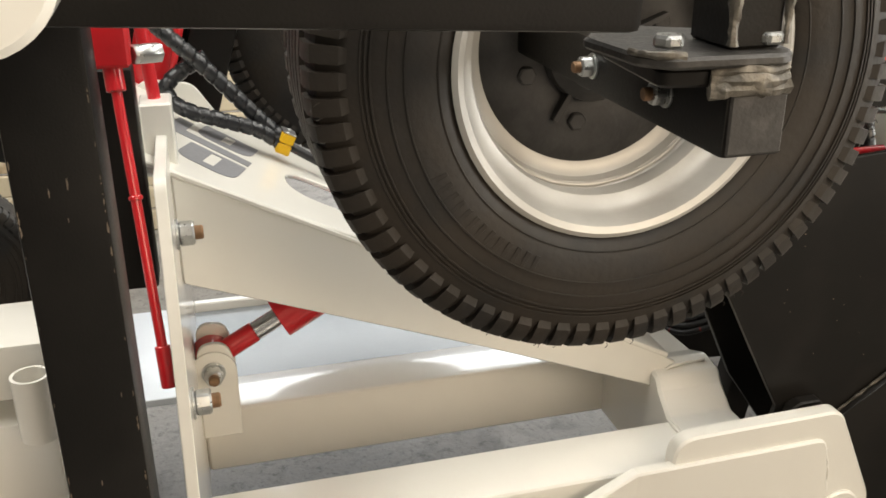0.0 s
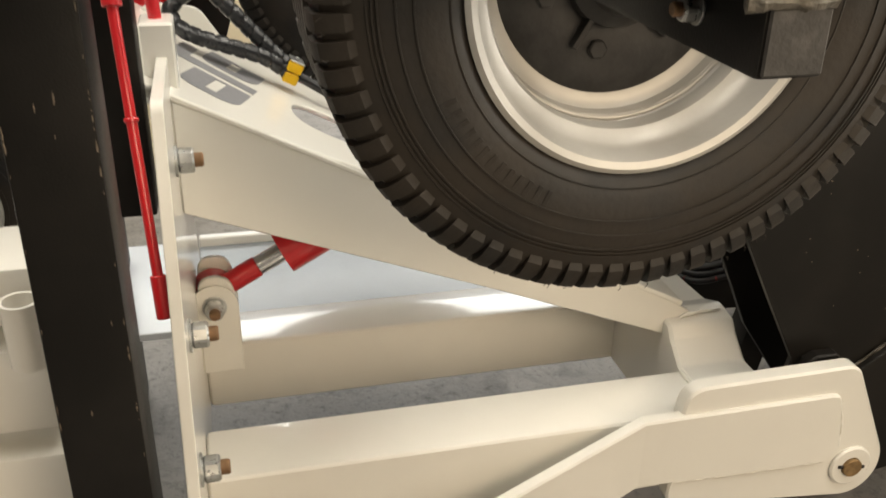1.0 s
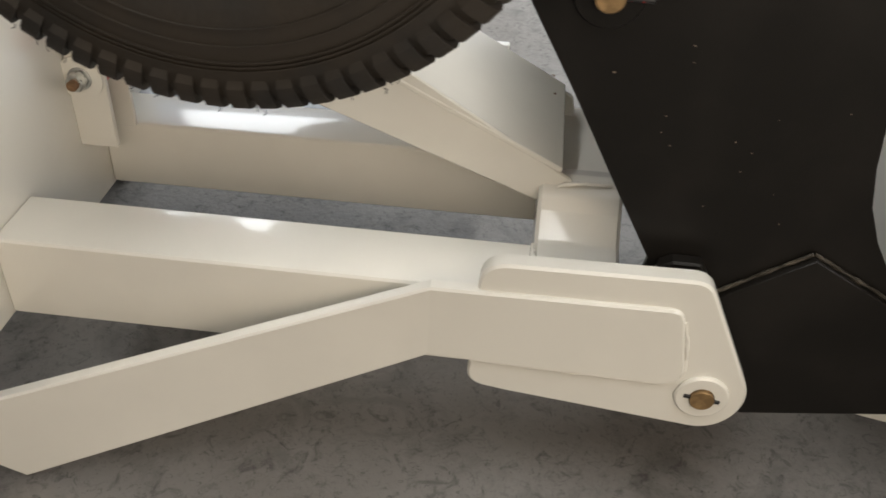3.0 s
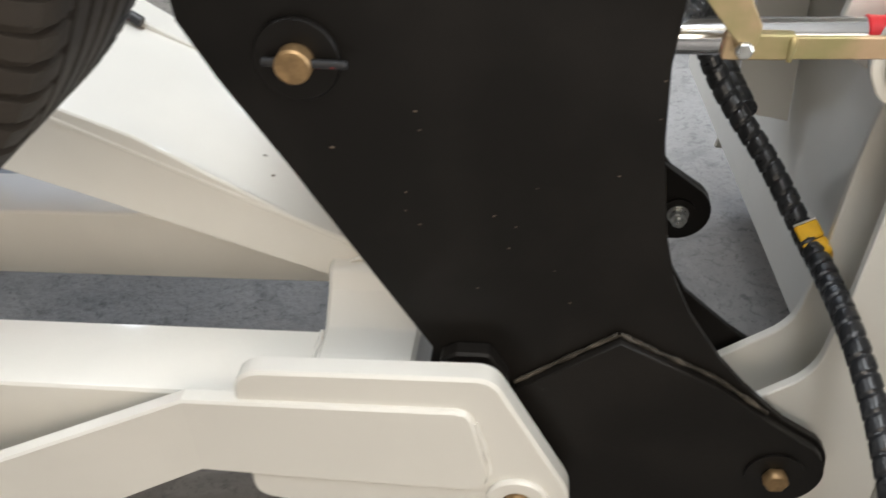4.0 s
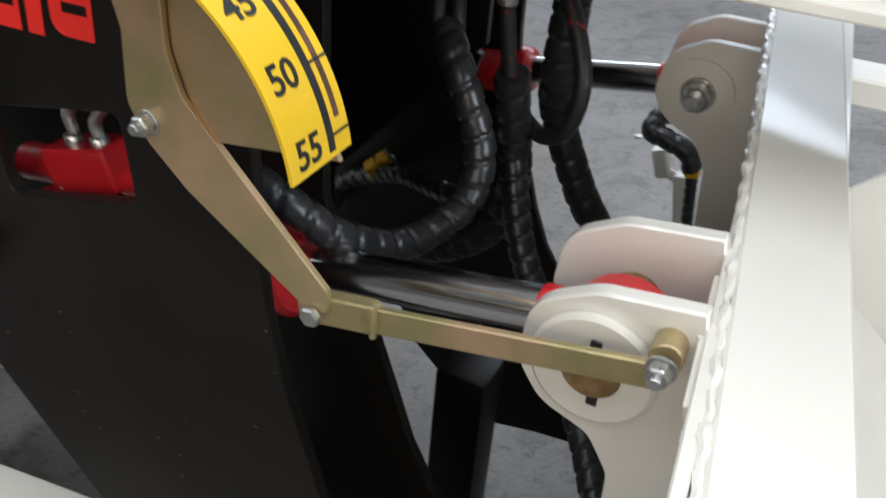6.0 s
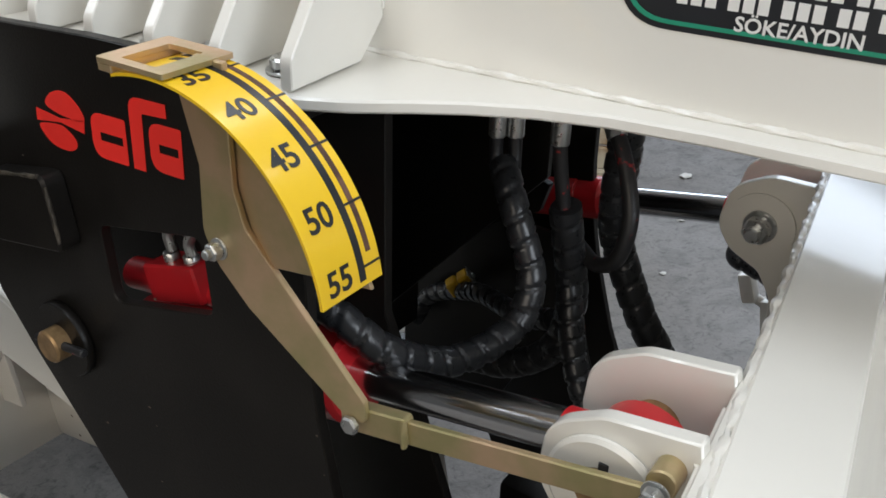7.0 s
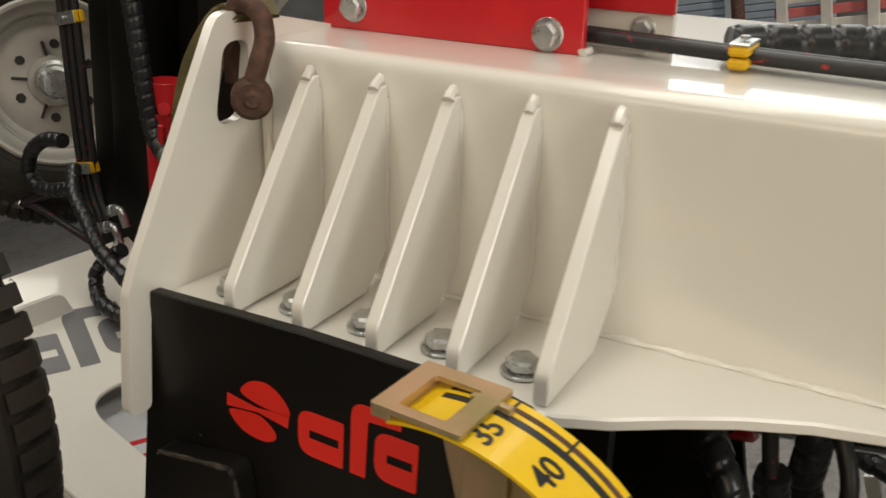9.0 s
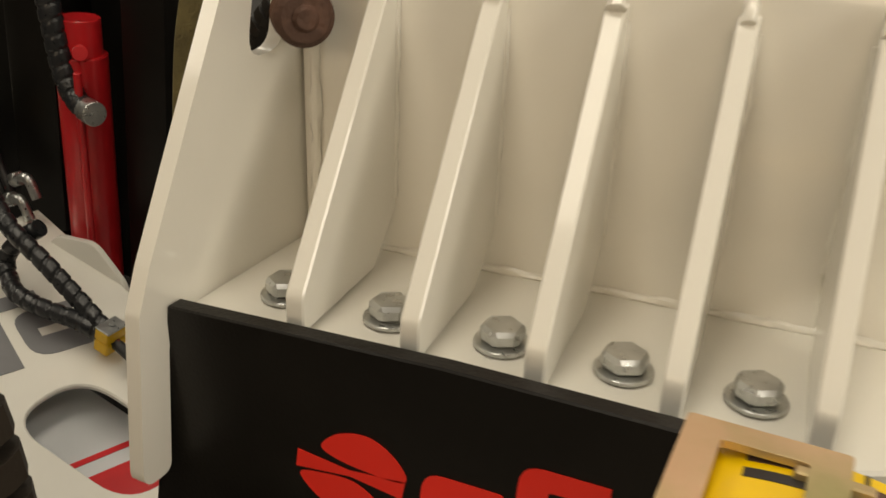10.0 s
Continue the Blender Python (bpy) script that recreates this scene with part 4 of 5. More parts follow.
for z, x, groups, hgt in ((1.3115, 0.706, (4, 3, 2, 2), 0.0165), (1.2915, 0.694, (3, 3, 3, 2, 2), 0.0155)):
    for n in groups:
        for k in range(n):
            part("print_bar", box(BEAM, (x, x + 0.0098), (-0.0014, -0.0008), (z - hgt / 2, z + hgt / 2), 0), DECAL_WHITE, sign)
            x += 0.0130
        x += 0.0075
text(sign, "S\u00d6KE/AYDIN", 0.0192, BEAM @ Matrix.Translation((0.804, -0.0011, 1.2725)) @ Matrix.Rotation(radians(90), 4, "X"), DECAL_WHITE, "town_print", 0.0002)

# ---- hoses ----
def hose(line, r, label, wrapped=True, base=None, name="hydraulic_hose", pitch=0.03, ends=()):
    base = base or M
    pts = spline(line, 0.0022 if wrapped else 0.008)
    h = thing(name, label, "hose", base @ Vector(line[len(line) // 2]), "hydraulic hoses")
    if wrapped:
        part("rubber_hose", sweep(pts[::5] + [pts[-1]], r, 10, base), HOSE, h)
        part("spiral_wrap", sweep(pts, wrap_radius(r + 0.001, pitch), 14, base), WRAP, h, smooth=28)
    else:
        part("rubber_hose", sweep(pts, r, 12, base), HOSE, h)
    for p, q in ends:
        part("ferrule", rod(base @ Vector(p), base @ Vector(q), r * 1.25, 18), ZINC, h)
    return h


def clamp(at, base, turn=(0, 0, 0), size=(0.034, 0.030, 0.044)):
    m = base @ Matrix.Translation(at) @ Euler([radians(a) for a in turn]).to_matrix().to_4x4()
    c = thing("hose_clamp", "yellow plastic hose clamp with a zinc screw", "clamp", (m.translation.x, m.translation.y, m.translation.z), "yellow hose clamps")
    x, y, z = (v / 2 for v in size)
    part("lower_half", box(m, (-x, x), (-y, y), (-z, -0.001), 0.003), CLAMP, c)
    part("upper_half", box(m, (-x, x), (-y, y), (0.001, z), 0.003), CLAMP, c)
    part("cover_plate", box(m, (-x, x), (-y, y), (z, z + 0.003), 0.001), ZINC, c)
    bolt(c, m @ Vector((0, 0, z + 0.003)), m.to_3x3() @ Vector((0, 0, 1)), 0.010, washer=False)
    return c


hose([(1.394, 0.375, 1.02), (1.433, 0.341, 0.985), (1.474, 0.328, 0.90), (1.475, 0.29, 0.845), (1.446, 0.20, 0.832), (1.413, 0.12, 0.875), (1.375, 0.09, 0.915), (1.33, 0.085, 0.935)], 0.016, "black spiral-wrapped hydraulic hose curving down to the cylinder")
for x, y in ((1.386, 0.370), (1.404, 0.384)):
    hose([(x, y, 1.17), (x, y, 1.08), (x + 0.004, y - 0.004, 1.02), (1.428, 0.343, 0.985)], 0.009, "black rubber hydraulic hose under the beam", False, ends=(((x, y, 1.17), (x, y, 1.055)),))
hose([(1.455, 0.408, 1.17), (1.455, 0.408, 1.06), (1.468, 0.415, 0.95)], 0.010, "black rubber hydraulic hose under the beam", False, ends=(((1.455, 0.408, 1.17), (1.455, 0.408, 1.05)),))
hose([(1.468, 0.415, 0.965), (1.472, 0.43, 0.90), (1.474, 0.455, 0.80), (1.45, 0.46, 0.71), (1.38, 0.46, 0.65), (1.30, 0.46, 0.63)], 0.019, "black spiral-wrapped hydraulic hose hanging down", pitch=0.034)
hose([(1.49, 0.481, 1.07), (1.525, 0.455, 1.03), (1.553, 0.43, 0.97), (1.545, 0.425, 0.91), (1.51, 0.44, 0.882), (1.475, 0.455, 0.892)], 0.011, "black hydraulic hose with faint red print", False, ends=(((1.475, 0.49, 1.09), (1.505, 0.47, 1.052)),))
hose([(1.50, 0.50, 1.15), (1.50, 0.51, 1.05), (1.49, 0.53, 0.93), (1.488, 0.556, 0.86), (1.535, 0.569, 0.745), (1.58, 0.578, 0.665), (1.60, 0.50, 0.635), (1.63, 0.40, 0.61)], 0.021, "black spiral-wrapped hydraulic hose hanging down", pitch=0.034)
hose([(1.47, 0.44, 0.86), (1.515, 0.40, 0.745), (1.575, 0.37, 0.66), (1.664, 0.29, 0.585), (1.715, 0.23, 0.535), (1.735, 0.196, 0.516), (1.748, 0.11, 0.515), (1.758, -0.02, 0.515), (1.785, -0.14, 0.47), (1.81, -0.28, 0.40)], 0.0155, "black spiral-wrapped hydraulic hose along the bucket", pitch=0.026)
hose([(1.05, 0.66, 0.50), (1.08, 0.67, 0.56), (1.155, 0.652, 0.605), (1.24, 0.60, 0.655), (1.36, 0.52, 0.70), (1.44, 0.47, 0.75)], 0.014, "black spiral-wrapped hydraulic hose across the frame")
hose([(1.478, 0.465, 0.86), (1.50, 0.45, 0.76), (1.54, 0.43, 0.68), (1.58, 0.40, 0.63)], 0.0035, "thin black cable along the hoses", False)
clamp((1.744, 0.186, 0.517), M, (-70, -35, 10), (0.036, 0.040, 0.062))
clamp((1.156, 0.652, 0.622), M, (0, 55, 40), (0.030, 0.030, 0.046))
# lower chassis hoses seen under the wheel
for n in range(3):
    hose([(0.05, 0.55 - 0.02 * n, 0.20), (0.13, 0.50, 0.12 - 0.015 * n), (0.20, 0.42, 0.10 - 0.02 * n), (0.27, 0.36, 0.14 - 0.02 * n)], 0.009, "black rubber hydraulic hose at the chassis end", False, G)
# rear arm hoses
hose([(-1.17, 0.72, 0.98), (-1.10, 0.66, 0.93), (-1.03, 0.63, 0.875), (-0.964, 0.603, 0.814), (-0.90, 0.605, 0.745), (-0.83, 0.605, 0.665), (-0.775, 0.60, 0.608)], 0.0145, "black spiral-wrapped hydraulic hose on the chassis arm", base=G)
hose([(-0.93, 0.64, 0.80), (-0.98, 0.625, 0.778), (-1.02, 0.615, 0.745), (-1.01, 0.60, 0.712), (-0.965, 0.575, 0.690), (-0.90, 0.57, 0.668), (-0.83, 0.585, 0.638), (-0.775, 0.60, 0.596)], 0.0145, "black spiral-wrapped hydraulic hose looped on the chassis arm", base=G)
hose([(-0.778, 0.60, 0.602), (-0.62, 0.58, 0.505), (-0.40, 0.55, 0.378)], 0.011, "black rubber hydraulic hose on the chassis arm", False, G)
clamp((-0.772, 0.60, 0.602), G, (0, 27, 0), (0.034, 0.05, 0.05))

# ---- rear lift cylinder and lugs on the chassis ----
lift = thing("hydraulic_cylinder", "red hydraulic cylinder with a chrome band, pinned on the chassis", "hydraulic cylinder", G @ Vector((-0.9, 0.39, 0.2)), "chassis cylinders")
a, b = G @ Vector((-0.985, 0.395, 0.172)), G @ Vector((-0.62, 0.44, 0.350))
w = b - a
part("eye", rod(a + Vector((0, -0.03, 0)), a + Vector((0, 0.03, 0)), 0.045, 28), RED, lift)
part("rod_head", rod(a, a + w * 0.27, 0.024, 24), RED, lift)
part("chrome_rod", rod(a + w * 0.27, a + w * 0.42, 0.022, 24), CHROME, lift)
part("barrel", rod(a + w * 0.42, b, 0.052, 28), RED, lift)
for y in (0.352, 0.452):
    part("cylinder_lug", slab(fillet([(-1.02, 0.0), (-0.934, 0.0), (-0.934, 0.17), (-0.950, 0.236), (-1.015, 0.236), (-1.02, 0.17)], [0, 0, 0.02, 0.04, 0.04, 0.02]), 0.014, facing(G, y), bevel=0.002), WHITE, chassis)
part("lug_ring", lathe([(0.024, 0), (0.048, 0), (0.050, 0.003), (0.050, 0.008), (0.024, 0.008)], along(G @ Vector((-0.985, 0.338, 0.170)), G @ Vector((-0.985, -1, 0.170))), 32), WHITE, chassis)
bolt(chassis, G @ Vector((-0.985, 0.331, 0.170)), (0, -1, 0), 0.038, True)

# ---- near lift rod, red, beside the axle leg ----
ram = thing("lift_ram", "slim red hydraulic ram beside the black axle leg", "hydraulic cylinder", G @ Vector((-1.06, -0.09, 0.45)))
lo, hi = G @ Vector((-1.054, -0.092, 0.44)), G @ Vector((-1.085, 0.06, 0.93))
part("ram_rod", rod(lo, hi, 0.0085, 20), RED, ram)
part("lower_end", rod(lo + (lo - hi).normalized() * 0.045, lo + (hi - lo) * 0.05, 0.0125, 20), RED, ram)
part("head_block", box(G, (-1.112, -1.052), (0.025, 0.09), (0.900, 0.97), 0.006), RED, ram)
part("neck", rod(lo + (hi - lo) * 0.86, lo + (hi - lo) * 0.99, 0.0155, 20), RED, ram)
part("collar", rod(lo + (hi - lo) * 0.52, lo + (hi - lo) * 0.535, 0.0115, 20), RED, ram)
part("head_fitting", slab(hexagon(0.03), 0.05, along(G @ Vector((-1.052, 0.06, 0.915)), G @ Vector((-0.8, 0.2, 0.90))), bevel=0.002), ZINC, ram)
ram2 = thing("lift_ram", "slim red hydraulic ram behind the axle leg", "hydraulic cylinder", G @ Vector((-1.0, 0.3, 0.7)))
part("ram_rod", rod(G @ Vector((-1.03, 0.30, 0.70)), G @ Vector((-1.05, 0.30, 1.0)), 0.012, 16), RED, ram2)
part("post_lug", box(G, (-1.065, -1.005), (0.25, 0.34), (0.655, 0.79), 0.004), WHITE, chassis)
part("side_rail", box(G, (-2.4, -1.23), (-0.12, 0.05), (0.418, 0.514), 0.01, 2), WHITE, chassis)
part("side_rail", box(G, (-2.4, -1.23), (-0.12, 0.05), (0.222, 0.374), 0.01, 2), WHITE, chassis)
part("side_rail", box(G, (-2.4, -1.23), (-0.12, 0.05), (-0.02, 0.171), 0.01, 2), WHITE, chassis)
part("pipe_socket", lathe([(0.024, 0), (0.029, 0), (0.029, 0.108), (0.024, 0.108), (0.024, 0.0)], along(G @ Vector((-1.246, -0.160, 0.374)), G @ Vector((-1.246, -0.160, 1.0))), 32), WHITE, chassis)

# ---- on and behind the beam ----
mast = thing("mast_bracket", "red painted steel bracket plate bolted on the beam", "bracket", BEAM @ Vector((0.1, 0.13, 1.443)), "red brackets on the beam")
part("plate", slab([(-0.075, 1.4435), (0.273, 1.4435), (0.268, 1.75), (-0.075, 1.75)], 0.012, facing(BEAM, 0.142), bevel=0.001), RED, mast)
part("weld_bead", weld([(0.274, 0.128, 1.446), (0.276, 0.134, 1.448), (0.276, 0.146, 1.447)], 0.006, BEAM, 3), WHITE, mast, "cream-white weld at the plate's foot")
for u, z in ((-0.028, 1.472), (0.231, 1.463)):
    bolt(mast, BEAM @ Vector((u, 0.130, z)), BEAM.to_3x3() @ Vector((0, -1, 0)), 0.028)
mast2 = thing("mast_bracket", "white steel bracket with a red panel, bolted on the beam", "bracket", BEAM @ Vector((0.2, 0.22, 1.443)), "red brackets on the beam")
part("plate", slab([(0.0, 1.4435), (0.352, 1.4435), (0.350, 1.60), (0.0, 1.60)], 0.010, facing(BEAM, 0.212), bevel=0.001), WHITE, mast2)
part("panel", slab([(-0.05, 1.487), (0.353, 1.487), (0.350, 1.75), (-0.05, 1.75)], 0.006, facing(BEAM, 0.201), bevel=0.001), RED, mast2)
bolt(mast2, BEAM @ Vector((0.317, 0.202, 1.468)), BEAM.to_3x3() @ Vector((0, -1, 0)), 0.022)
for dv in (0.0, 0.016):
    hose([(0.24, 0.165 + dv, 1.462), (0.5, 0.150 + dv, 1.458), (0.8, 0.145 + dv, 1.457), (1.6, 0.145 + dv, 1.457)], 0.008, "black hydraulic pipe along the beam top", False, BEAM)
hose([(0.41, 0.22, 1.460), (0.47, 0.25, 1.462), (0.58, 0.28, 1.466), (0.8, 0.28, 1.467), (1.2, 0.28, 1.466), (1.6, 0.28, 1.466)], 0.017, "black spiral-wrapped hydraulic hose along the beam top", base=BEAM, pitch=0.036)
for u in (0.44, 0.735):
    clamp((u, 0.155, 1.459), BEAM, (0, 0, 0), (0.022, 0.052, 0.024))
# welds along the near web
part("weld_bead", weld([(-0.06, -0.001, 1.182), (0.2, -0.001, 1.182), (0.45, -0.001, 1.182), (0.8, -0.001, 1.182), (1.3, -0.001, 1.182)], 0.0038, BEAM), WHITE, beam)
for i in range(5):
    part("weld_bead", weld([(0.0905 * i + 0.005, -0.004, 1.419), (0.0905 * i + 0.005, -0.012, 1.417), (0.0905 * i + 0.005, -0.020, 1.409)], 0.0065, BEAM, i), WHITE, beam)
    for s in (-0.006, 0.008):
        part("weld_bead", weld([(0.0905 * i + 0.004 + s, -0.002, 1.40), (0.0905 * i + 0.004 + s, -0.002, 1.30), (0.0905 * i + 0.004 + s, -0.002, 1.23)], 0.0028, BEAM, i), WHITE, beam)
part("weld_bead", weld([(-0.063, -0.003, 1.20), (-0.062, -0.003, 1.30), (-0.062, -0.003, 1.43)], 0.005, BEAM), WHITE, beam)

# shackle through the end plate, with a webbing sling behind it
shackle = thing("shackle", "rust-brown forged bow shackle through the end plate", "shackle", M @ Vector((0.90, 0.14, 1.39)))
part("bow", sweep(spline([(0.906, 0.136, 1.402), (0.912, 0.142, 1.428), (0.914, 0.150, 1.452), (0.906, 0.154, 1.476), (0.886, 0.156, 1.487), (0.862, 0.160, 1.482), (0.848, 0.166, 1.455), (0.842, 0.170, 1.42), (0.840, 0.172, 1.39)], 0.006), lambda s, a: 0.0115, 14, M), RUST, shackle)
e = M @ Vector((0.902, 0.138, 1.388))
d = M.to_3x3() @ Vector((0.72, -0.69, 0))
part("eye", rod(e - d * 0.012, e + d * 0.016, 0.0235, 28, 0.005), RUST, shackle)
part("pin", rod(e - d * 0.085, e + d * 0.020, 0.0105, 20, 0.003), RUST, shackle)
sling = thing("lifting_sling", "olive webbing lifting sling looped behind the shackle", "sling", M @ Vector((0.82, 0.25, 1.4)))
band = bmesh.new()
line = spline([(0.885, 0.168, 1.470), (0.862, 0.178, 1.484), (0.838, 0.172, 1.472), (0.822, 0.150, 1.43), (0.817, 0.132, 1.38), (0.815, 0.122, 1.32), (0.816, 0.115, 1.26), (0.82, 0.11, 1.18)], 0.012)
across_band = Vector((0.62, 0.75, 0.1)).normalized() * 0.026
rows = []
for i, p in enumerate(line):
    t = (line[min(i + 1, len(line) - 1)] - line[max(i - 1, 0)]).normalized()
    n = t.cross(across_band).normalized() * 0.0022
    rows.append([band.verts.new(M @ (p + across_band * u + n * v)) for u, v in ((-1, -1), (0, -1.6), (1, -1), (1, 1), (0, 1.6), (-1, 1))])
for r0, r1 in zip(rows, rows[1:]):
    for k in range(6):
        band.faces.new((r0[k], r0[(k + 1) % 6], r1[(k + 1) % 6], r1[k]))
part("webbing", band, STRAP, sling)
part("sewn_eye", sweep(spline([tuple(p + Vector((0.004, -0.006, 0.002))) for p in line[2:9]], 0.01), 0.009, 8, M), STRAP, sling)

# ---- far side of the chassis ----
far_axle = thing("axle_frame", "black painted square-tube axle frame on the far side", "axle frame", G @ Vector((-1.2, 0.98, -GROUND)))
LEAN = G @ Matrix.Translation((-1.163, 0.95, 1.05)) @ Matrix.Rotation(radians(17), 4, "Y")
part("leg", box(LEAN, (-0.07, 0.07), (-0.05, 0.08), (-0.36, 1.0), 0.008, 2), BLACK, far_axle)
part("leg", box(G, (-1.37, -1.22), (0.905, 1.025), (-GROUND, 0.72), 0.008, 2), BLACK, far_axle)
part("leg", box(LEAN, (0.262, 0.375), (-0.05, 0.08), (-0.50, 1.0), 0.008, 2), BLACK, far_axle)
# added black sheet and box fill the dark spaces between and beside the legs
part("web", box(LEAN, (0.07, 0.262), (0.06, 0.075), (-0.5, 1.0), 0.002), BLACK, far_axle)
part("dark_side_box", box(LEAN, (-0.19, -0.085), (-0.02, 0.08), (-0.6, 1.0), 0.006, 2), BLACK, far_axle)
far_ram = thing("lift_ram", "red hydraulic lift cylinder between the black legs", "hydraulic cylinder", G @ Vector((-1.03, 0.86, 0.6)))
part("barrel", rod(G @ Vector((-1.13, 0.88, 0.50)), G @ Vector((-0.958, 0.87, 1.09)), 0.052, 28), RED, far_ram)
part("head", rod(G @ Vector((-0.962, 0.87, 1.07)), G @ Vector((-0.938, 0.87, 1.16)), 0.042, 24), RED, far_ram)
part("port", rod(G @ Vector((-0.955, 0.86, 1.09)), G @ Vector((-0.915, 0.83, 1.094)), 0.016, 16), RED, far_ram)
part("feed_pipe", rod(G @ Vector((-1.07, 0.82, 0.53)), G @ Vector((-0.915, 0.81, 1.06)), 0.008, 14), RED, far_ram)
hose([(-0.86, 0.82, 1.9), (-0.92, 0.82, 1.5), (-0.94, 0.82, 1.30), (-0.955, 0.82, 1.17), (-0.963, 0.82, 1.06), (-0.945, 0.815, 1.01), (-0.915, 0.81, 0.985)], 0.020, "black spiral-wrapped hydraulic hose on the axle leg", base=G, ends=(((-0.92, 0.812, 0.987), (-0.885, 0.80, 0.978)),))
for n in range(3):
    x = -1.30 + 0.03 * n
    hose([(x + 0.16, 0.84, 1.9), (x + 0.06, 0.84, 1.4), (x - 0.03, 0.84, 0.95), (x - 0.01, 0.83, 0.80)], 0.011, "black hydraulic hose along the axle leg", False, G)
for x, z in ((-1.30, 0.955), (-1.21, 1.34)):
    clamp((x, 0.835, z), G, (90, 0, 0), (0.085, 0.03, 0.03))
hose([(-1.68, 0.80, 0.86), (-1.55, 0.80, 0.855), (-1.42, 0.79, 0.815), (-1.30, 0.78, 0.775), (-1.20, 0.75, 0.76)], 0.010, "thin black hydraulic hose with red print", False, G, ends=(((-1.68, 0.80, 0.86), (-1.60, 0.80, 0.857)),))
hose([(-1.58, 0.80, 0.862), (-1.46, 0.80, 0.885), (-1.38, 0.80, 0.895), (-1.29, 0.79, 0.885)], 0.010, "thin black hydraulic hose with red print", False, G)
hose([(-1.32, 0.80, 1.035), (-1.40, 0.80, 1.04), (-1.48, 0.80, 1.01), (-1.52, 0.80, 0.955), (-1.49, 0.80, 0.91), (-1.41, 0.80, 0.90), (-1.32, 0.80, 0.91)], 0.017, "black spiral-wrapped hydraulic hose looped beside the wheel", base=G)
for p, q in (((-1.20, 0.81, 0.842), (-1.16, 0.80, 0.850)), ((-1.225, 0.80, 0.800), (-1.19, 0.79, 0.806))):
    f = thing("pipe_fitting", "zinc elbow fitting on the hydraulic hoses", "fitting", G @ Vector(p), "pipe fittings")
    part("nut", slab(hexagon(0.03), 0.03, along(G @ Vector(p), G @ Vector(q)), bevel=0.002), ZINC, f)
    part("elbow", sweep(spline([q, (q[0] + 0.02, q[1], q[2] - 0.005), (q[0] + 0.03, q[1], q[2] - 0.05)], 0.006), 0.011, 12, G), ZINC, f)
lugw = thing("pivot_lug", "white rounded pivot lug with a zinc bolt on the chassis arm", "lug", G @ Vector((-1.02, 0.78, 0.55)))
part("plate", slab(fillet([(-1.15, 0.50), (-0.90, 0.46), (-0.91, 0.63), (-0.965, 0.715), (-1.07, 0.730), (-1.15, 0.680)], [0, 0, 0.05, 0.05, 0.05, 0.05]), 0.014, facing(G, 0.787), bevel=0.002), WHITE, lugw)
bolt(lugw, G @ Vector((-1.019, 0.773, 0.635)), (0, -1, 0), 0.034, True)
boom = thing("folded_boom", "white painted folded boom plate behind the axle", "machine arm", G @ Vector((-1.0, 1.12, 1.3)))
part("plate", slab(fillet([(-1.35, 1.62), (-1.04, 1.22), (-0.92, 1.20), (-0.4, 1.55), (-0.4, 2.1), (-1.35, 2.1)], 0.03), 0.03, facing(G, 1.16), bevel=0.003), WHITE, boom)
bolt(boom, G @ Vector((-1.0, 1.13, 1.30)), (0, -1, 0), 0.036)
wheel(G @ Vector((-1.64, 1.02, 1.18)), 0.42, "black tyre on a silver rim behind the black legs, raised", (0.86, -0.5, 0), RIM)
wheel(G @ Vector((-1.90, 1.75, -0.115)), 0.355, "black tyre standing on the floor behind the chassis", (0.2, -1, 0))
wheel(G @ Vector((-0.47, 1.26, 0.79)), 0.414, "black tractor-type tyre on the far side of the chassis", (0, 1, 0))
part("deck_plate", box(G, (-1.03, -0.1), (0.601, 1.07), (-0.05, -0.03), 0.003), GREY_DECK, chassis)
part("deck_lip", box(G, (-1.03, -0.1), (1.071, 1.10), (-0.06, -0.005), 0.004), WHITE, chassis)
part("deck_plate", slab([(-2.2, 0.592), (-1.06, 0.592), (-1.06, 1.11), (-1.66, 1.11), (-1.80, 1.55), (-2.2, 1.55)], 0.02, flat(G, -0.05), bevel=0.002), DECK_PAINT, chassis)

# a white bracket with a hose beyond the bucket
side = thing("side_bracket", "white steel strut with a short crosspiece beyond the bucket", "bracket", (0.60, 1.27, 0))
part("strut", box(G, (0.585, 0.628), (1.25, 1.29), (-GROUND, 0.125), 0.008, 2), WHITE, side)
part("crosspiece", box(G @ Matrix.Translation((0.575, 1.262, 0.155)) @ Matrix.Rotation(radians(-8), 4, "Y"), (-0.032, 0.0), (-0.02, 0.02), (-0.035, 0.035), 0.008, 2), WHITE, side)
part("arm", rod(G @ Vector((0.560, 1.268, 0.130)), G @ Vector((0.606, 1.268, 0.105)), 0.012, 14), WHITE, side)
hose([(0.74, 1.36, 0.20), (0.64, 1.30, 0.262), (0.575, 1.235, 0.275), (0.553, 1.205, 0.250), (0.59, 1.20, 0.232), (0.630, 1.20, 0.208), (0.641, 1.20, 0.17)], 0.019, "black spiral-wrapped hydraulic hose looped beyond the bucket", base=G, pitch=0.04)
hose([(0.641, 1.20, 0.175), (0.637, 1.20, 0.11), (0.631, 1.20, 0.03), (0.622, 1.20, -0.10), (0.612, 1.20, -0.30)], 0.010, "thin black spiral-wrapped hydraulic hose hanging beyond the bucket", base=G, pitch=0.022)
clamp((0.641, 1.20, 0.168), G, (0, 0, 0), (0.030, 0.028, 0.026))

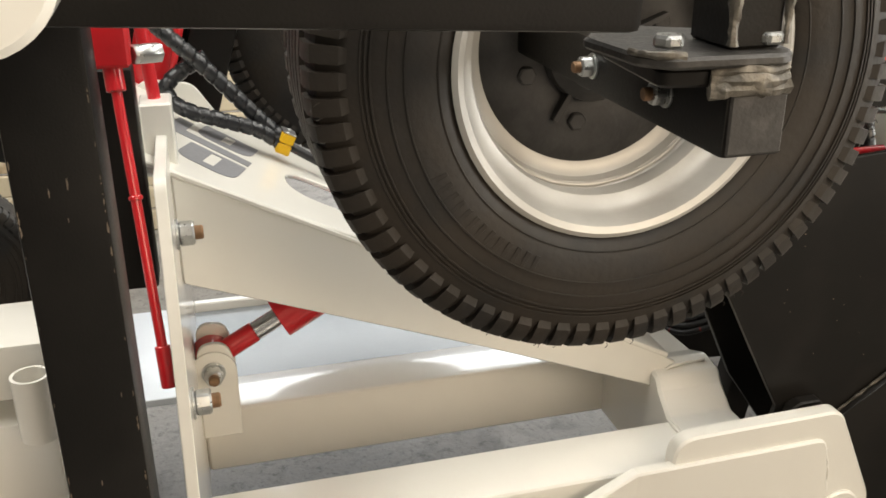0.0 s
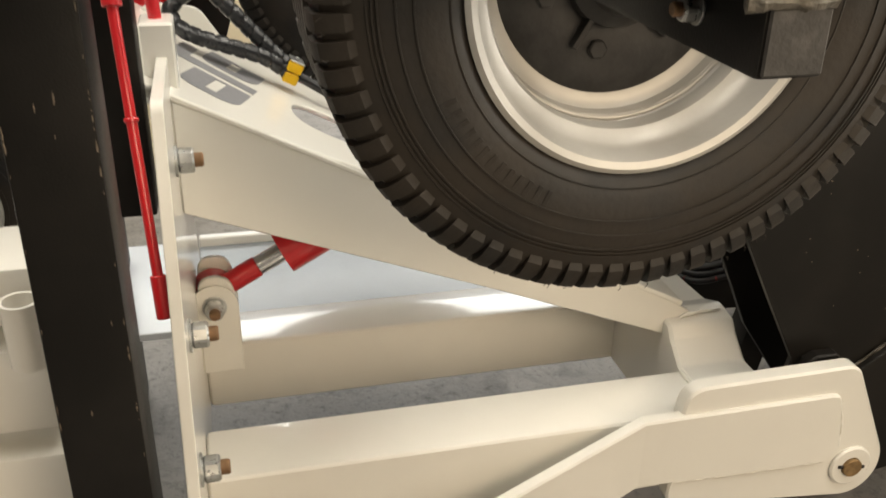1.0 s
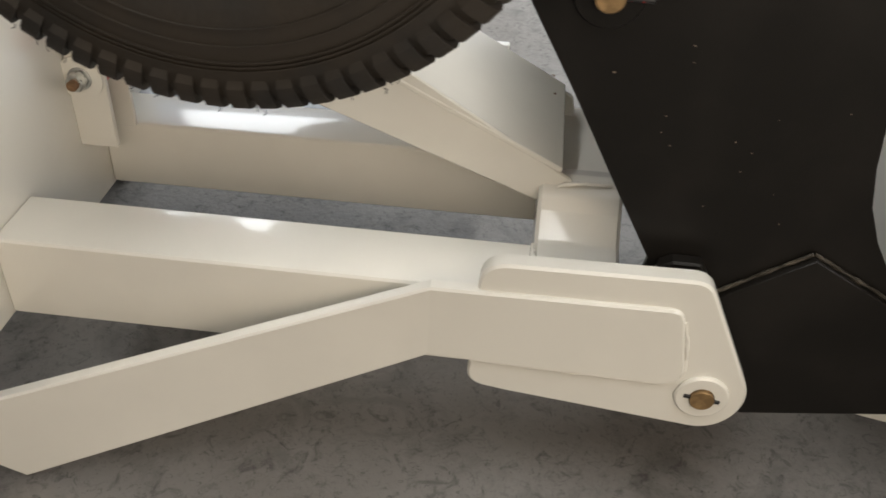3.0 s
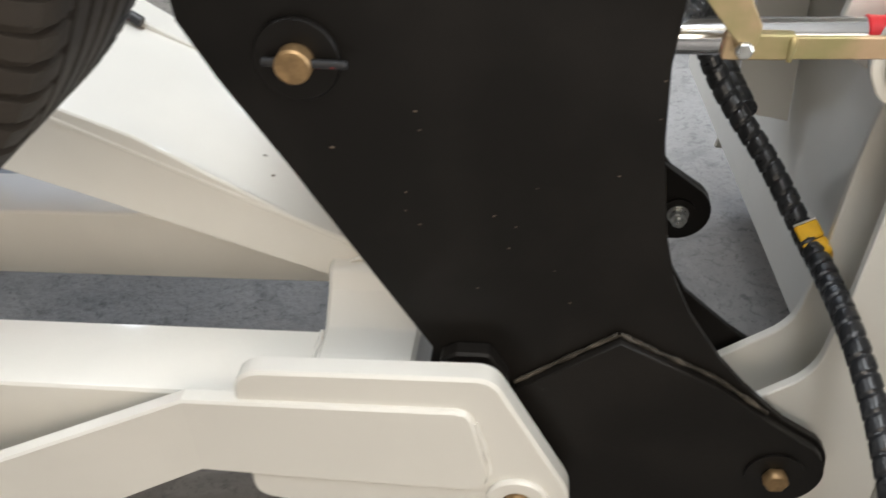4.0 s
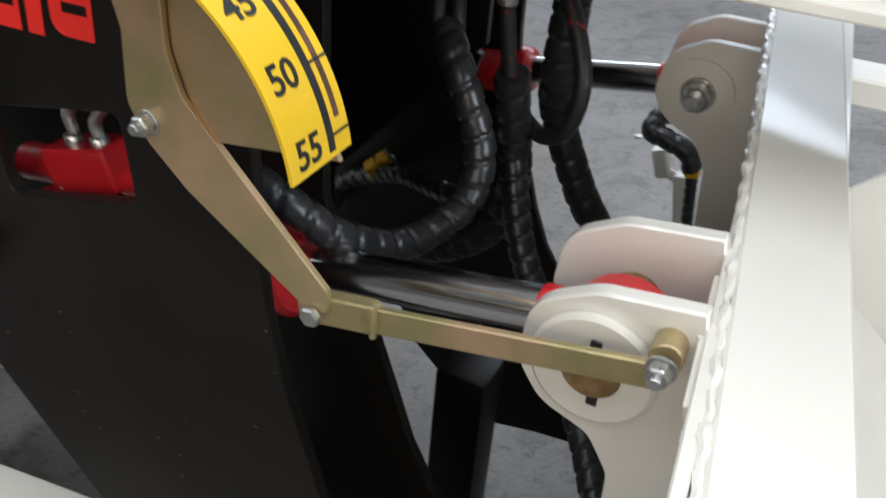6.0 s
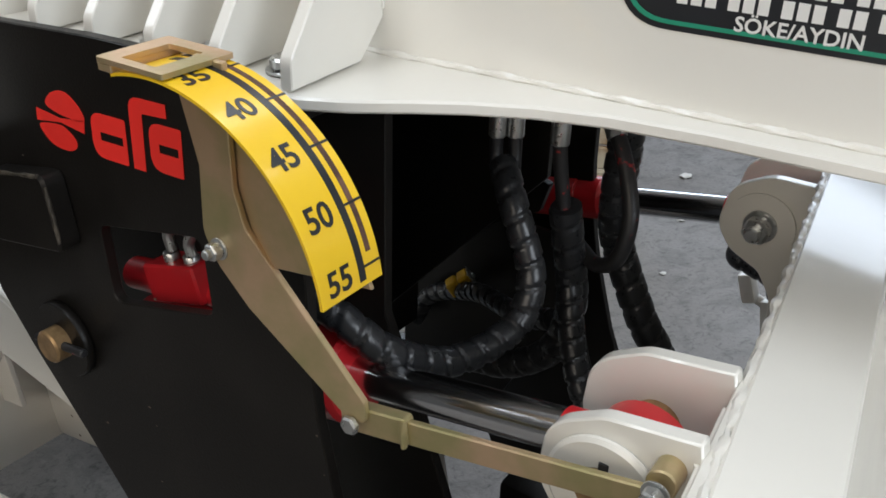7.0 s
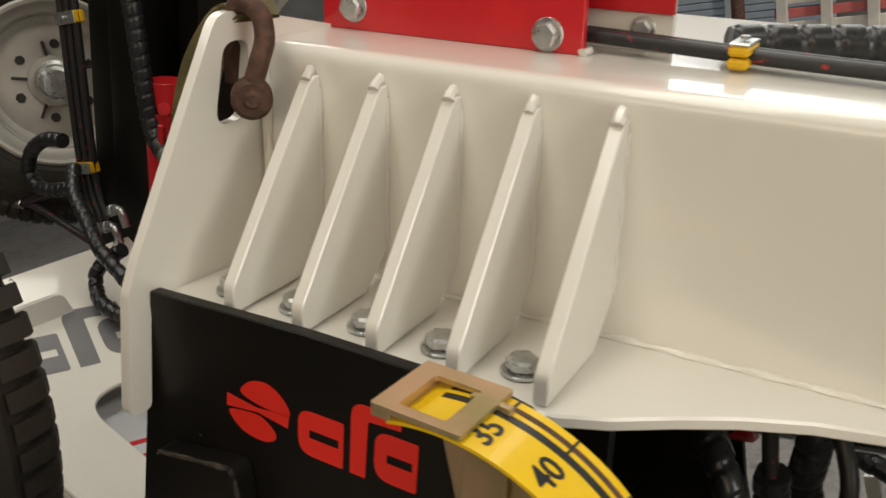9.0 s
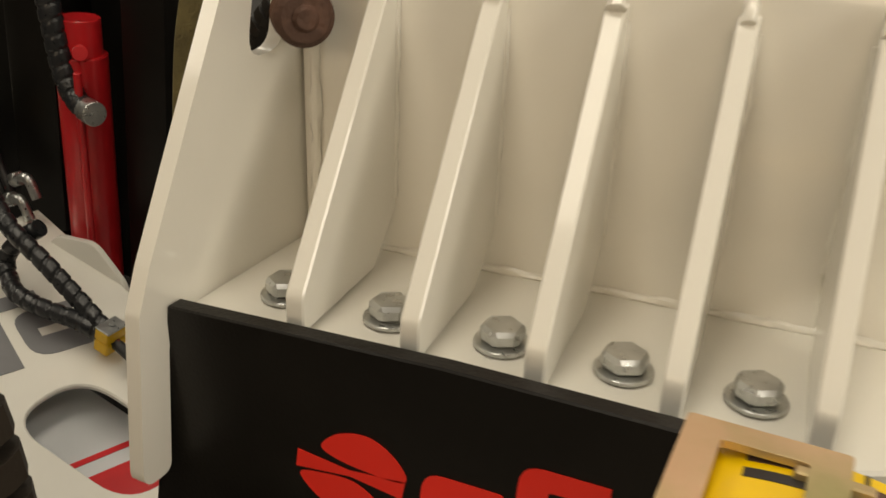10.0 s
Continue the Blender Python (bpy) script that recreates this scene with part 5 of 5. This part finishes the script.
# ---- yard and surroundings ----
RUSTY = material("rusty_cream_sheet", (0.52, 0.44, 0.31), 0.7, vary=0.3, scale=7, grain=60, bump=0.15, second=(0.36, 0.22, 0.11), mix=(0.28, 0.44))
BLUESHEET = material("blue_grey_shutter", (0.36, 0.42, 0.47), 0.5, vary=0.12, scale=3)
TIMBER = material("pale_board", (0.62, 0.60, 0.56), 0.6, vary=0.15, scale=4)
PINK = material("faded_red_board", (0.55, 0.13, 0.13), 0.6, vary=0.2, scale=4)
tagged(part("wall_north", box(Matrix.Identity(4), (-26, 26), (17, 17.3), (0, 7), 0), PLASTER), "pale plastered building wall across the yard", "wall", kind="structure")

stack = thing("sheet_stack", "cream ribbed steel panel with rusty edges leaning in the yard", "steel panel", (-1.8, 3.0, 0))
for i in range(10):
    part("rib_sheet", box(Matrix.Identity(4), (-3.4, -0.60), (3.0, 3.06 if i % 2 else 3.03), (0.115 * i, 0.115 * i + 0.107), 0.008), RUSTY, stack)
shutter = thing("roller_shutter", "blue-grey corrugated roller shutter across the yard", "shutter", (-4.0, 16.8, 0))
for i in range(26):
    part("slat", box(Matrix.Identity(4), (-6.6, -3.0), (16.80, 16.86), (0.13 * i, 0.13 * i + 0.118), 0.012), BLUESHEET, shutter)
part("guide", box(Matrix.Identity(4), (-4.9, -4.75), (16.70, 16.80), (0, 3.6), 0.004), GREY_PAINT, shutter)
post = thing("rusty_post", "rusty steel post in the yard", "post", (-2.3, 9.4, 0))
part("tube", rod((-2.3, 9.4, 0), (-2.3, 9.4, 4.2), 0.07, 16), RUST, post)
trailer = thing("farm_trailer", "white farm trailer with faded red side boards, parked in the yard", "trailer", (0.3, 10.2, 0))
for i in range(9):
    part("upright", box(Matrix.Identity(4), (-2.06 + 0.46 * i, -1.95 + 0.46 * i), (9.93, 10.0), (0.55, 1.95), 0.004), TIMBER, trailer)
for lo, hi, mat in ((0.58, 0.92, TIMBER), (0.965, 1.065, PINK), (1.11, 1.40, TIMBER), (1.45, 1.55, PINK), (1.60, 1.88, TIMBER)):
    part("side_board", box(Matrix.Identity(4), (-2.1, 2.85), (10.0, 10.04), (lo, hi), 0.006), mat, trailer)
part("bed", box(Matrix.Identity(4), (-2.35, 2.9), (9.95, 12.2), (0.55, 0.70), 0.01), GREY_PAINT, trailer)
for x in (-0.9, 1.7):
    part("trailer_wheel", lathe([(0.0, 0), (0.16, 0), (0.2, 0.03), (0.36, 0.03), (0.42, 0.06), (0.42, 0.2), (0.36, 0.24), (0.0, 0.24)], along((x, 10.0, 0.42), (x, 11, 0.42)), 28), RUBBER, trailer)

# small litter on the floor
for n, (x, y, s, r) in enumerate(((-0.35, 3.05, 0.02, 1), (0.05, 2.75, 0.016, 2), (-0.55, 3.6, 0.03, 3), (0.32, 3.7, 0.05, 4), (0.12, 3.3, 0.018, 5), (-0.2, 2.5, 0.014, 6), (0.45, 4.4, 0.05, 7))):
    chip = bmesh.new()
    rnd = random.Random(r)
    bmesh.ops.create_icosphere(chip, subdivisions=2, radius=s)
    for v in chip.verts:
        v.co *= rnd.uniform(0.75, 1.2)
        v.co.z = v.co.z * 0.35
    bmesh.ops.translate(chip, verts=chip.verts, vec=(x, y, s * 0.33))
    tagged(part("paper_scrap", chip, TIMBER), "pale crumpled scrap lying on the concrete", "litter", "scraps on the floor")
